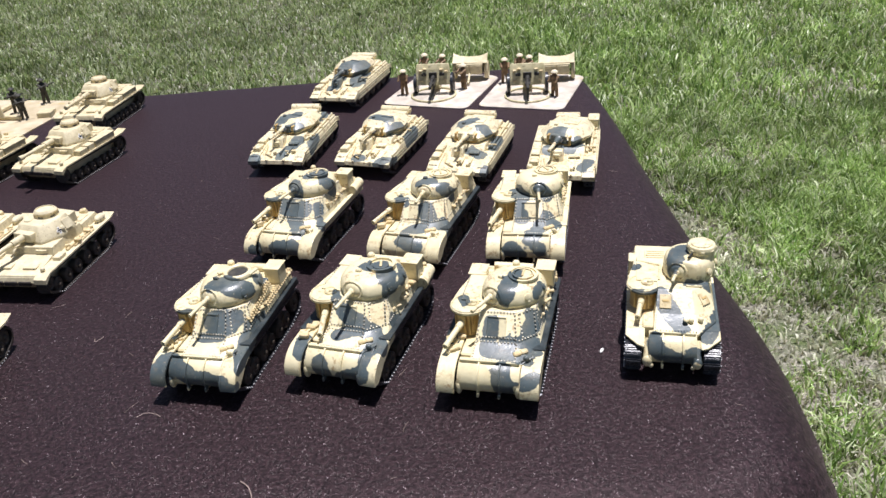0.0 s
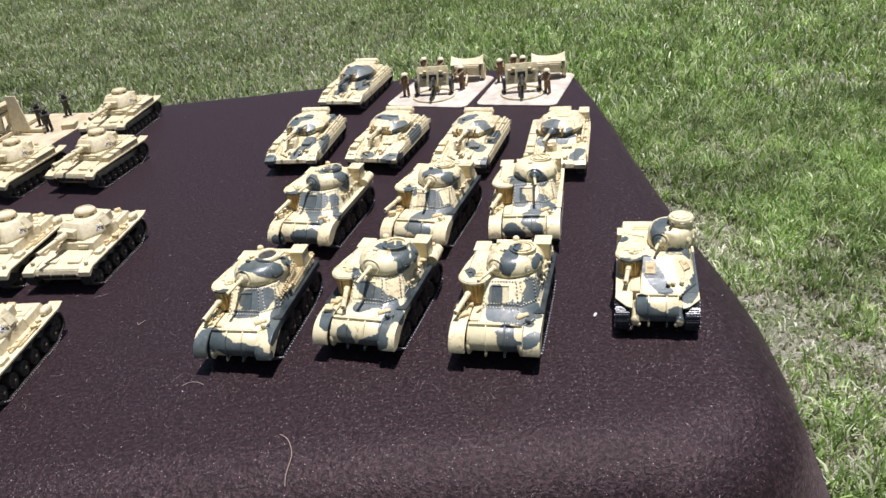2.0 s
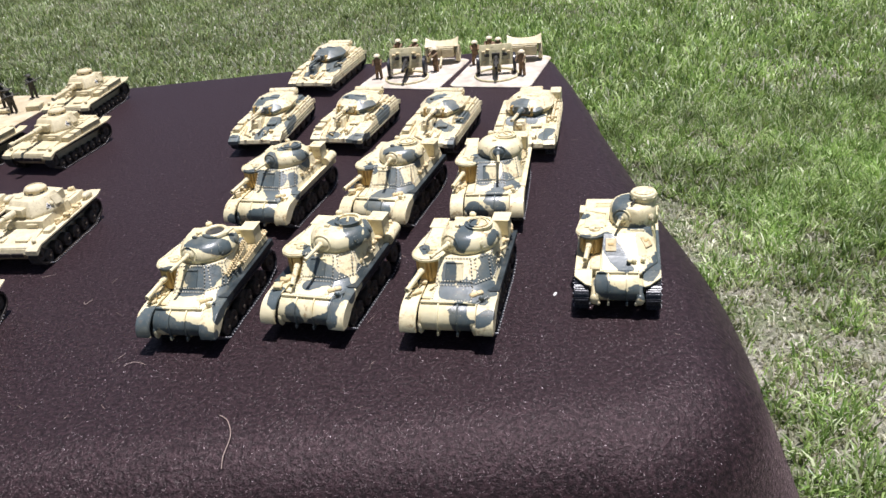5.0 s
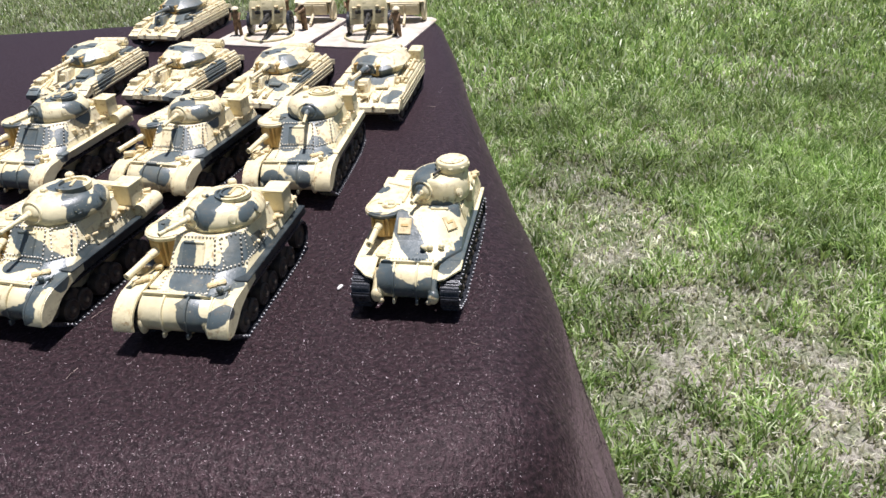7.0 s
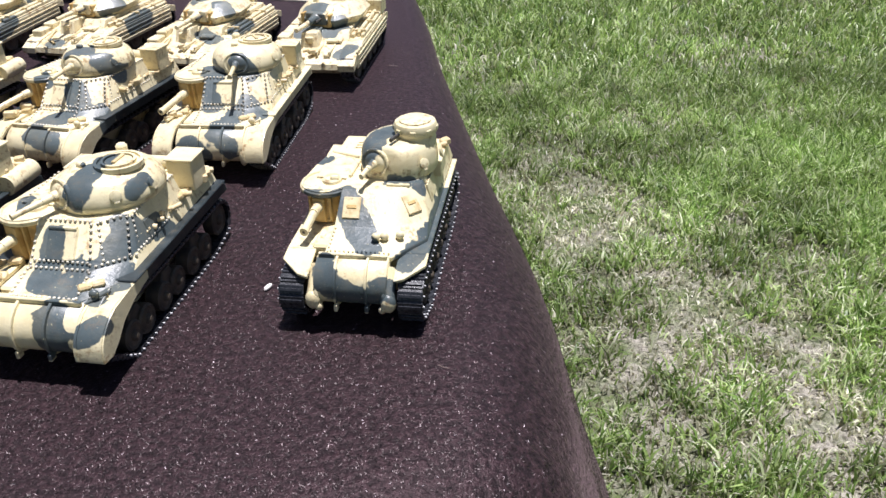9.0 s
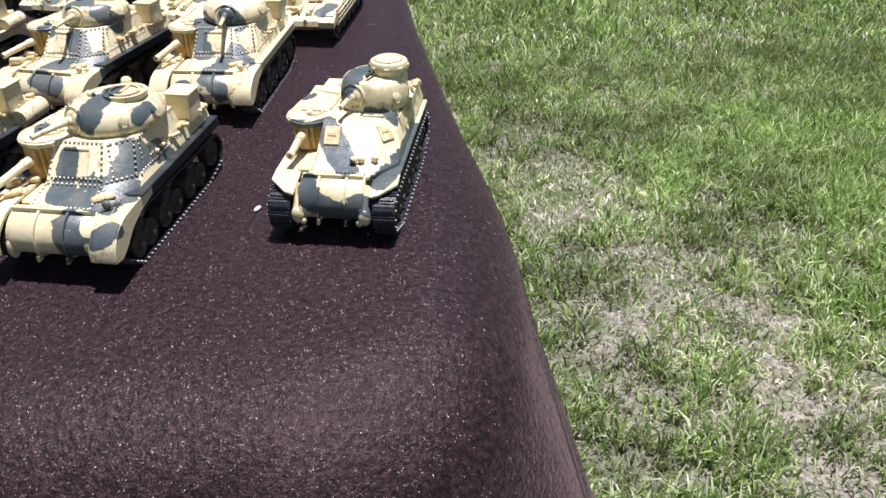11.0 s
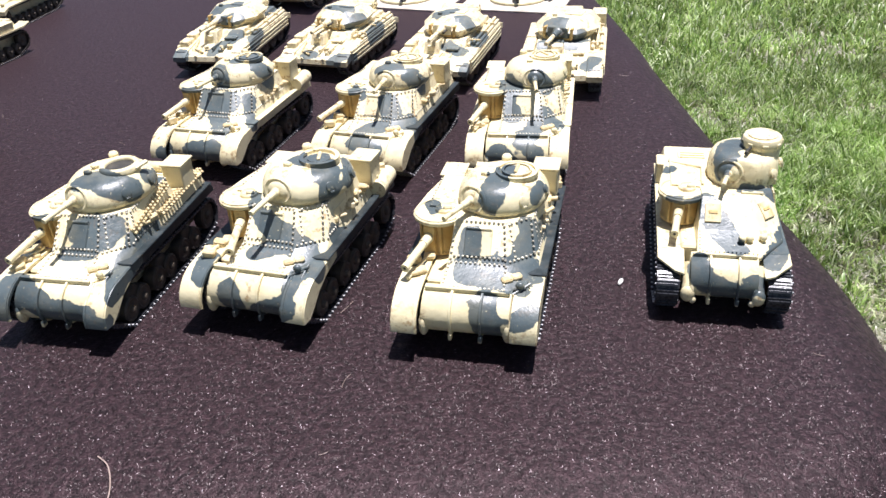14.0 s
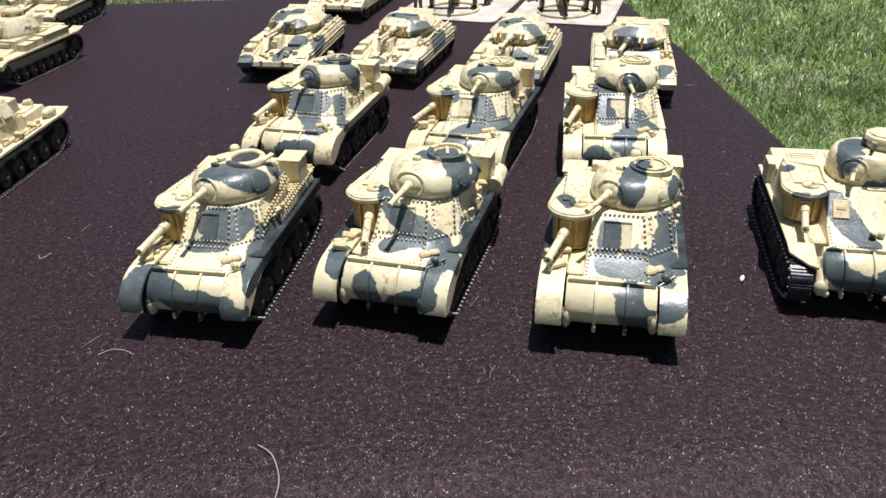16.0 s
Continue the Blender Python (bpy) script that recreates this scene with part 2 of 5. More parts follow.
# ---- mesh helpers (in full-size metres) ----
SOFT = ("transmission_cover", "front_fender", "mantlet", "hull_gun", "headlamp", "canister", "final_drive", "toy_soldier")


def finish(bm, name, mat, scale=U, angle=31):
    bmesh.ops.recalc_face_normals(bm, faces=bm.faces)
    for f in bm.faces:
        f.smooth = True
    angle = 50 if name in SOFT else angle
    for e in bm.edges:
        e.smooth = len(e.link_faces) == 2 and e.calc_face_angle(0) < radians(angle)
    if scale != 1:
        bmesh.ops.scale(bm, vec=(scale,) * 3, verts=bm.verts)
    me = bpy.data.meshes.new(name)
    bm.to_mesh(me)
    bm.free()
    for mm in mat if isinstance(mat, (list, tuple)) else [mat]:
        me.materials.append(mm)
    return me


def part(name, bm, mat, parent, label="", move=None, angle=31):
    """One mesh object under a thing or a part; move: where it sits on its thing."""
    if move is not None:
        bmesh.ops.transform(bm, matrix=move, verts=bm.verts)
    ob = new(name, finish(bm, name, mat, U, angle) if isinstance(bm, bmesh.types.BMesh) else bm)
    ob.parent = parent
    if label:
        ob["label"] = label
    return ob


def box(bm, x0, x1, y0, y1, z0, z1, bev=0.0, seg=1):
    vs = [bm.verts.new(p) for p in ((x0, y0, z0), (x1, y0, z0), (x1, y1, z0), (x0, y1, z0), (x0, y0, z1), (x1, y0, z1), (x1, y1, z1), (x0, y1, z1))]
    fs = [bm.faces.new([vs[i] for i in q]) for q in ((3, 2, 1, 0), (4, 5, 6, 7), (0, 1, 5, 4), (1, 2, 6, 5), (2, 3, 7, 6), (3, 0, 4, 7))]
    if bev:
        es = list({e for f in fs for e in f.edges})
        bmesh.ops.bevel(bm, geom=es, offset=bev, segments=seg, affect="EDGES", profile=0.6)
    return bm


def loft(bm, *levels, bev=0.0):
    """Closed solid through rings of (points, z); a point is (x, y) or (x, y, z)."""
    rings = []
    for pts, z in levels:
        rings.append([bm.verts.new((p[0], p[1], p[2] if len(p) > 2 else z)) for p in pts])
    fs = []
    n = len(rings[0])
    for a, b in zip(rings, rings[1:]):
        for i in range(n):
            fs.append(bm.faces.new((a[i], a[(i + 1) % n], b[(i + 1) % n], b[i])))
    fs.append(bm.faces.new(rings[0][::-1]))
    fs.append(bm.faces.new(rings[-1]))
    if bev:
        bmesh.ops.bevel(bm, geom=list({e for f in fs for e in f.edges}), offset=bev, segments=1, affect="EDGES")
    return bm


def prism(bm, outline, x0, x1, bev=0.0):
    """Outline of (y, z) points, pushed along x."""
    a = [bm.verts.new((x0, y, z)) for y, z in outline]
    b = [bm.verts.new((x1, y, z)) for y, z in outline]
    n = len(a)
    fs = [bm.faces.new((a[i], a[(i + 1) % n], b[(i + 1) % n], b[i])) for i in range(n)]
    fs += [bm.faces.new(a[::-1]), bm.faces.new(b)]
    if bev:
        bmesh.ops.bevel(bm, geom=list({e for f in fs[-2:] for e in f.edges}), offset=bev, segments=1, affect="EDGES")
    return bm


def rod(bm, p, q, r0, r1=None, n=12):
    """Tapered round bar from p to q."""
    r1 = r0 if r1 is None else r1
    p, q = Vector(p), Vector(q)
    m = Matrix.Translation((p + q) / 2) @ (q - p).to_track_quat("Z", "Y").to_matrix().to_4x4()
    bmesh.ops.create_cone(bm, cap_ends=True, segments=n, radius1=r0, radius2=max(r1, 1e-4), depth=(q - p).length, matrix=m)
    return bm


def lathe(bm, prof, cx=0, cy=0, cz=0, n=24, sx=1.0, sy=1.0, shear=0.0):
    """Turned solid: profile of (radius, z) from bottom to top."""
    rings = []
    for r, z in prof:
        if r < 1e-6:
            rings.append([bm.verts.new((cx, cy + shear * z, cz + z))])
        else:
            rings.append([bm.verts.new((cx + sx * r * math.cos(2 * math.pi * i / n), cy + sy * r * math.sin(2 * math.pi * i / n) + shear * z, cz + z)) for i in range(n)])
    for a, b in zip(rings, rings[1:]):
        for i in range(n):
            j = (i + 1) % n
            if len(a) == 1 and len(b) > 1:
                bm.faces.new((a[0], b[j], b[i]))
            elif len(b) == 1 and len(a) > 1:
                bm.faces.new((a[i], a[j], b[0]))
            elif len(a) > 1:
                bm.faces.new((a[i], a[j], b[j], b[i]))
    if len(rings[0]) > 1:
        bm.faces.new(rings[0][::-1])
    if len(rings[-1]) > 1:
        bm.faces.new(rings[-1])
    return bm


def ball(bm, x, y, z, rx, ry=None, rz=None, u=12, v=8):
    ry, rz = rx if ry is None else ry, rx if rz is None else rz
    bmesh.ops.create_uvsphere(bm, u_segments=u, v_segments=v, radius=1, matrix=Matrix.Translation((x, y, z)) @ Matrix.Diagonal((rx, ry, rz, 1)))
    return bm


def B():
    return bmesh.new()


def rivets(rows, r=0.035):
    """Rows of (start, end, count) round-headed rivets."""
    bm = B()
    for p, q, n in rows:
        p, q = Vector(p), Vector(q)
        for i in range(n):
            c = p.lerp(q, i / max(1, n - 1))
            bmesh.ops.create_icosphere(bm, subdivisions=1, radius=r, matrix=Matrix.Translation(c))
    return bm


def track_path(yf, yr, zf, zr, rf, rr, n=64, sag=0.0):
    """Points of a track loop: front wheel at (yf, zf), rear wheel at (yr, zr), flat on the ground between."""
    pts = []
    ground_f, ground_r = yf + rf * 1.15 + 0.12, yr - rr * 1.15 - 0.12
    for i in range(9):                                   # round the front wheel, top to bottom
        a = radians(90 + i * 150 / 8)
        pts.append((yf + rf * math.cos(a), zf + rf * math.sin(a)))
    pts.append((ground_f, 0.045))
    pts.append((ground_r, 0.045))
    for i in range(9):
        a = radians(-60 + i * 150 / 8)
        pts.append((yr + rr * math.cos(a), zr + rr * math.sin(a)))
    out, tot = [], [0.0]
    loop = pts + [pts[0]]
    for a, b in zip(loop, loop[1:]):
        tot.append(tot[-1] + math.dist(a, b))
    for i in range(n):
        s = tot[-1] * i / n
        j = max(k for k in range(len(tot) - 1) if tot[k] <= s)
        f = (s - tot[j]) / max(1e-9, tot[j + 1] - tot[j])
        a, b = loop[j], loop[j + 1]
        out.append((a[0] + (b[0] - a[0]) * f, a[1] + (b[1] - a[1]) * f, math.atan2(b[1] - a[1], b[0] - a[0])))
    return out, tot[-1] / n


def track_belt(path, pitch, x0, x1, thick=0.07, rib=0.5):
    """One closed ribbed belt along the path."""
    bm = B()
    rings = []
    n = len(path)
    for i, (y, z, a) in enumerate(path):
        m = Matrix.Translation((0, y, z)) @ Matrix.Rotation(a, 4, "X")
        for off, out in ((-0.40, -0.5), (-0.16, -0.5), (-0.12, -0.5 - rib), (0.12, -0.5 - rib), (0.16, -0.5), (0.40, -0.5), (0.44, -0.25)):
            rings.append([bm.verts.new(m @ Vector((x, off * pitch, zz * thick))) for x, zz in ((x0, 0.5), (x0, out), (x1, out), (x1, 0.5))])
    for p, q in zip(rings, rings[1:] + rings[:1]):
        for k in range(4):
            bm.faces.new((p[k], p[(k + 1) % 4], q[(k + 1) % 4], q[k]))
    return bm


def link_mesh(pitch, x0, x1, thick=0.07):
    """One track link with its raised bar, at its own origin."""
    w = (x1 - x0) / 2
    bm = box(B(), -w, w, -0.42 * pitch, 0.42 * pitch, -0.62 * thick, -0.1 * thick, 0.006)
    return finish(box(bm, -w + 0.03, w - 0.03, -0.13 * pitch, 0.13 * pitch, -1.05 * thick, -0.6 * thick, 0.004), "track_link", TRACK)


def pin_mesh(path, xs, r=0.0135, top=0.3):
    bm = B()
    for y, z, a in path:
        if z < top:
            for x in xs:
                box(bm, x - 0.02, x + 0.02, y - r, y + r, z - r, z + r)
    return bm


def wheel_mesh(r, w, mat):
    bm = B()
    prof = [(r * 0.86, -w / 2), (r, -w / 2 + 0.03), (r, w / 2 - 0.03), (r * 0.86, w / 2), (r * 0.72, w / 2 - 0.03), (r * 0.35, w / 2 - 0.02), (r * 0.3, w / 2 + 0.03), (r * 0.18, w / 2 + 0.06), (0, w / 2 + 0.06)]
    lathe(bm, prof, n=18)
    bmesh.ops.rotate(bm, verts=bm.verts, cent=(0, 0, 0), matrix=Matrix.Rotation(radians(90), 3, "Y"))
    return finish(bm, "road_wheel", mat)


WHEELS = {}


def running_gear(root, yf, yr, zf, zr, rf, rr, x0, x1, wheels, r, track_mat, wheel_mat, links=70, pins=True, wheel_w=0.3, loose=False):
    """Both tracks with their pins, drive wheels and road wheels."""
    path, pitch = track_path(yf, yr, zf, zr, rf, rr, links)
    for s in (1, -1):
        xa, xb = min(s * x0, s * x1), max(s * x0, s * x1)
        tr = part("track", track_belt(path, pitch, xa + 0.02 * loose, xb - 0.02 * loose, 0.07, 0.0 if loose else 0.5), track_mat, root, "dark painted track with raised links")
        if loose:
            key = ("link", round(pitch, 4), round(xb - xa, 3))
            if key not in WHEELS:
                WHEELS[key] = link_mesh(pitch, xa, xb)
            for y, z, a in path:
                o = part("track_link", WHEELS[key], None, tr)
                o.matrix_local = pose((xa + xb) / 2 * U, y * U, z * U, math.degrees(a), 0, 0)
        if pins:
            part("pin_strip", pin_mesh(path, (s * (x1 + 0.01),), top=0.3 if pins is True else pins), STEEL, tr, "bright track pins, near-white paint standing for their shine")["kind"] = "stuff"
        key = (round(r, 3), round(wheel_w, 3), wheel_mat.name)
        if key not in WHEELS:
            WHEELS[key] = wheel_mesh(r, wheel_w, wheel_mat)
        for y in wheels:
            o = part("road_wheel", WHEELS[key], None, root)
            o.matrix_local = pose(s * (x0 + x1) / 2 * U, y * U, (r + 0.09) * U, 0, 0, 0 if s > 0 else 180)
        for y, z, rad, nm in ((yf, zf, rf, "drive_sprocket"), (yr, zr, rr, "idler_wheel")):
            key2 = (round(rad - 0.05, 3), 0.26, wheel_mat.name)
            if key2 not in WHEELS:
                WHEELS[key2] = wheel_mesh(rad - 0.05, 0.26, wheel_mat)
            o = part(nm, WHEELS[key2], None, root)
            o.matrix_local = pose(s * (x0 + x1) / 2 * U, y * U, z * U, 0, 0, 0 if s > 0 else 180)


def thing(name, label, category, group="", kind=""):
    e = new(name)
    e.empty_display_size = 0.02
    return tagged(e, label, category, group, kind)


def stand(root, mid, heading, lip, k=1.0, j=None, h=None):
    """Sets a model so that the middle of its front edge, lip ahead of its centre, is over mid."""
    a, j = radians(heading), k if j is None else j
    x, y = mid[0] - math.sin(a) * lip * j, mid[1] + math.cos(a) * lip * j
    root.matrix_world = pose(x * U, y * U, T, 0, 0, heading) @ Matrix.Diagonal((k, j, k if h is None else h, 1))


# ---- ground, grass ----
bm = B()
bmesh.ops.create_grid(bm, x_segments=40, y_segments=40, size=60)
for v in bm.verts:
    v.co.z = 0.015 * noise.noise(v.co * 0.2)
ground = new("ground", finish(bm, "ground", ground_material(), 1))
tagged(ground, "dry lawn soil with thatch between the grass", "ground", kind="structure")


def smooth01(v):
    v = np.clip(v, 0, 1)
    return v * v * (3 - 2 * v)


def value_noise(x, y, scale, seed):
    """Smooth lattice noise in 0..1."""
    r = np.random.RandomState(seed).rand(256, 256)
    fx, fy = x * scale + 517.3, y * scale + 311.7
    ix, iy = np.floor(fx).astype(int), np.floor(fy).astype(int)
    u, w = smooth01(fx - ix), smooth01(fy - iy)
    g = lambda a, b: r[a % 256, b % 256]
    return (g(ix, iy) * (1 - u) + g(ix + 1, iy) * u) * (1 - w) + (g(ix, iy + 1) * (1 - u) + g(ix + 1, iy + 1) * u) * w


# worn spots beside the table: where, how wide
WORN = ((0.40, 1.74, 0.11), (0.39, 1.30, 0.12), (0.82, 1.20, 0.07), (0.67, 0.92, 0.085), (0.53, 1.04, 0.10), (0.41, 0.90, 0.07), (0.32, 0.84, 0.06), (0.54, 1.30, 0.07), (0.72, 1.31, 0.06),
        (0.65, 0.79, 0.08), (0.40, 2.13, 0.10), (0.30, 0.60, 0.06), (0.43, 0.57, 0.05), (0.46, 1.53, 0.08), (0.88, 1.02, 0.06), (0.78, 0.70, 0.07), (0.98, 0.86, 0.05), (0.60, 0.55, 0.06))


def worn_at(x, y):
    """1 in the middle of a bare spot, ragged towards its edge, 0 outside."""
    edge = 0.75 * value_noise(x, y, 19, 21) + 0.6 * value_noise(x, y, 46, 22)
    w = np.zeros_like(x)
    for cx, cy, r in WORN:
        w = np.maximum(w, smooth01(1.72 - np.hypot(x - cx, y - cy) / r - edge))
    return w


def lushness(x, y):
    """How thickly the grass stands: thin and dry beside the table, thick further off."""
    line = 0.47 + 0.08 * np.sin(y * 2.2 + 0.4)
    strip = np.exp(-((x - line) / 0.44) ** 2) * smooth01((2.4 - y) / 1.0) * (0.45 + 0.55 * smooth01((y - 0.55) / 0.5))
    n = 0.4 * value_noise(x, y, 2.2, 1) + 0.3 * value_noise(x, y, 6.5, 2) + 0.3 * value_noise(x, y, 16, 3)
    bare = smooth01((0.55 * value_noise(x, y, 12.5, 4) + 0.45 * value_noise(x, y, 27, 5) - 0.54) / 0.10)
    left = 0.12 * smooth01((0.4 - x) / 1.2)
    return np.clip(1.10 - 0.50 * strip - left - 1.5 * (0.6 - n) - bare * (0.10 + 0.45 * strip) - 1.0 * worn_at(x, y), 0, 1)


def grass_field(name, x0, x1, y0, y1, count, length, width, seed, label):
    rs = np.random.RandomState(seed)
    x, y = rs.uniform(x0, x1, count), rs.uniform(y0, y1, count)
    lush = lushness(x, y)
    tuft = value_noise(x, y, 31, 31) * 0.6 + value_noise(x, y, 70, 32) * 0.4
    keep = rs.rand(count) < 0.20 + 0.80 * lush * smooth01((tuft - 0.15) / 0.45)
    x, y, lush, tuft = x[keep], y[keep], lush[keep], tuft[keep]
    n = len(x)
    dry = (rs.rand(n) > 0.09 + 0.88 * lush).astype(float) * rs.uniform(0.6, 1, n)
    west = smooth01((0.5 - x) / 1.3)
    dry = np.maximum(dry, west * rs.uniform(0.0, 0.45, n))
    ln = length * rs.uniform(0.4, 1.15, n) * (0.45 + 0.6 * lush) * (0.6 + 0.8 * tuft) * (1 - 0.25 * dry)
    lean = np.where(dry > 0.65, rs.uniform(0.6, 1.5, n), rs.uniform(0.35, 1.5, n))
    az, tw = rs.uniform(0, 6.283, n), rs.uniform(0, 6.283, n)
    w = width * rs.uniform(0.6, 1.3, n)
    dx, dy = np.cos(az), np.sin(az)
    bx, by = np.cos(tw) * w / 2, np.sin(tw) * w / 2
    zmid, rmid = ln * 0.55 * np.cos(lean * 0.5), ln * 0.55 * np.sin(lean * 0.5)
    ztip, rtip = zmid + ln * 0.45 * np.cos(lean * 1.25), rmid + ln * 0.45 * np.sin(lean * 1.25)
    ztip = np.maximum(ztip, 0.003)
    co = np.zeros((n, 5, 3), np.float32)
    co[:, 0] = np.stack([x - bx, y - by, 0 * x - 0.004], 1)
    co[:, 1] = np.stack([x + bx, y + by, 0 * x - 0.004], 1)
    co[:, 2] = np.stack([x + dx * rmid + bx * 0.8, y + dy * rmid + by * 0.8, zmid], 1)
    co[:, 3] = np.stack([x + dx * rmid - bx * 0.8, y + dy * rmid - by * 0.8, zmid], 1)
    co[:, 4] = np.stack([x + dx * rtip, y + dy * rtip, ztip], 1)
    base = (np.arange(n) * 5)[:, None]
    loops = (base + np.array([[0, 1, 2, 3, 3, 2, 4]])).ravel()
    me = bpy.data.meshes.new(name)
    me.vertices.add(n * 5)
    me.vertices.foreach_set("co", co.ravel())
    me.loops.add(n * 7)
    me.loops.foreach_set("vertex_index", loops.astype(np.int32))
    me.polygons.add(n * 2)
    starts = (np.arange(n) * 7)[:, None] + np.array([[0, 4]])
    me.polygons.foreach_set("loop_start", starts.ravel().astype(np.int32))
    me.update(calc_edges=True)
    tone = 0.55 * value_noise(x, y, 7.0, 8) + 0.45 * value_noise(x, y, 21, 9)
    b = me.attributes.new("tone", "FLOAT", "POINT")
    b.data.foreach_set("value", np.repeat(np.clip(0.42 + 1.16 * tone, 0.5, 1.5) * (1 - 0.25 * west), 5).astype(np.float32))
    a = me.attributes.new("dry", "FLOAT", "POINT")
    a.data.foreach_set("value", np.repeat(dry, 5).astype(np.float32))
    me.materials.append(BLADE)
    return tagged(new(name, me), label, "grass", kind="stuff")


BLADE = blade_material()
grass_field("grass", 0.08, 2.3, 0.3, 2.2, 330000, 0.056, 0.0042, 11, "green lawn grass with dry straw patches near the table")
grass_field("grass", -3.6, 4.4, 2.2, 7.4, 480000, 0.054, 0.0062, 12, "bright green lawn grass further off")
grass_field("grass", -2.6, 0.08, 0.8, 2.2, 90000, 0.052, 0.0048, 13, "olive green lawn grass behind the table")

grass_field("grass", -3.2, 3.4, -2.4, 0.3, 70000, 0.045, 0.0085, 14, "lawn grass in front of and under the table")
grass_field("grass", 2.3, 5.5, 0.3, 2.2, 30000, 0.045, 0.0085, 15, "green lawn grass further to the side")
grass_field("grass", -5.5, -2.6, 0.3, 2.2, 25000, 0.045, 0.0085, 16, "olive lawn grass beyond the table end")

# ---- table and its cloth ----
X0, X1, YF, YB = -110.0, 5.30, -7.9, 30.0       # the cloth's outline, seen from above
tb = thing("folding_table", "folding table hidden under a plum cloth", "table")
tb.matrix_world = pose(0, 0, T)
table_mat = plain_paint("grey_table_plastic", (0.45, 0.45, 0.44), (0.52, 0.52, 0.5), (0.4, 0.6), 0.5)
part("tabletop", box(B(), X0 + 2.5, X1 - 4.6, YF + 5.2, YB - 2.4, -3.2, -0.3, 0.4, 2), table_mat, tb)
for lx in (X0 + 14, X1 - 10):
    for ly in (YF + 7, YB - 6):
        part("leg", rod(B(), (lx, ly, -3.2), (lx, ly, -T / U), 0.9), STEEL, tb)


def smooth_step(v):
    return v * v * (3 - 2 * v)


def side_bow(y):
    """How far the short end of the cloth falls short of its widest line."""
    return float(np.interp(y, (-9, -7, -5, -3, 0, 3, 6, 10, 15, 21, 30), (-1.1, -0.78, -0.27, 0.20, 0.36, 0.30, 0.04, -0.42, -0.85, -1.1, -1.7)))


def cloth():
    bm = B()
    rc = 4.2
    pts = []
    for cx, cy, a0 in ((X1 - rc, YB - rc, 0), (X0 + rc, YB - rc, 90), (X0 + rc, YF + rc, 180), (X1 - rc, YF + rc, 270)):
        for i in range(13):
            a = radians(a0 + i * 7.5)
            pts.append((cx + rc * math.cos(a), cy + rc * math.sin(a), math.cos(a), math.sin(a)))
    dense = []
    for (p, q) in zip(pts, pts[1:] + pts[:1]):
        n = max(1, int(math.dist(p[:2], q[:2]) / 0.9))
        for i in range(n):
            f = i / n
            dense.append(tuple(p[j] + (q[j] - p[j]) * f for j in range(4)))
    rings = []
    arcs = [("in", d) for d in (3.9,)] + [("arc", a) for a in range(0, 91, 9)] + [("drop", d) for d in (2, 4, 7, 10, 14, 18, 22, 26)]
    for kind, val in arcs:
        ring = []
        for i, (x, y, nx, ny) in enumerate(dense):
            front = max(0.0, -ny)
            r = 0.95 + 1.95 * smooth_step(front) + 0.5 * max(0.0, ny) + 1.5 * max(0.0, nx) * (1 - front) * min(1.0, max(0.0, (16 - y) / 10))
            bulge = 1.1 * max(0.0, nx) * front
            near = max(0.0, nx) * smooth_step(min(1.0, max(0.0, (12 - y) / 10)))
            flare = 0.05 + 0.12 * bulge + 0.30 * near
            turn = math.atan2(r + bulge, r * flare)
            fold = 0.35 * math.sin(i * 0.33) + 0.25 * math.sin(i * 0.13 + 1.0)
            if kind == "in":
                off, z = -max(val, r), 0.0
            elif kind == "arc":
                off, z = -r + (r + bulge) * math.sin(turn * val / 90), -r + r * math.cos(turn * val / 90)
            else:
                off = -r + (r + bulge) * math.sin(turn) + flare * val + fold * min(1, val / 10)
                z = -r + r * math.cos(turn) - val
            wob = 0.10 * noise.noise(Vector((x * 0.12, y * 0.12, z * 0.1))) + 0.05 * noise.noise(Vector((x * 0.4, y * 0.4, 3.0 + z * 0.3)))
            wob *= 1.0 if kind != "in" else 0.4
            ring.append(bm.verts.new((x + nx * (off + wob) + (side_bow(y) if x > 0 else 0.0), y + ny * (off + wob) - 0.030 * x * min(1.0, max(0.0, (10 - y) / 12)), z + (wob * 0.3 if kind != "in" else 0.0))))
        rings.append(ring)
    n = len(dense)
    for a, b in zip(rings, rings[1:]):
        for i in range(n):
            bm.faces.new((a[i], a[(i + 1) % n], b[(i + 1) % n], b[i]))
    bm.faces.new(rings[0])
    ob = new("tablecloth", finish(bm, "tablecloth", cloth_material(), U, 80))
    ob.matrix_world = pose(0, 0, T)
    return tagged(ob, "dark plum felt cloth draped over the table", "tablecloth")


SHEET = cloth()


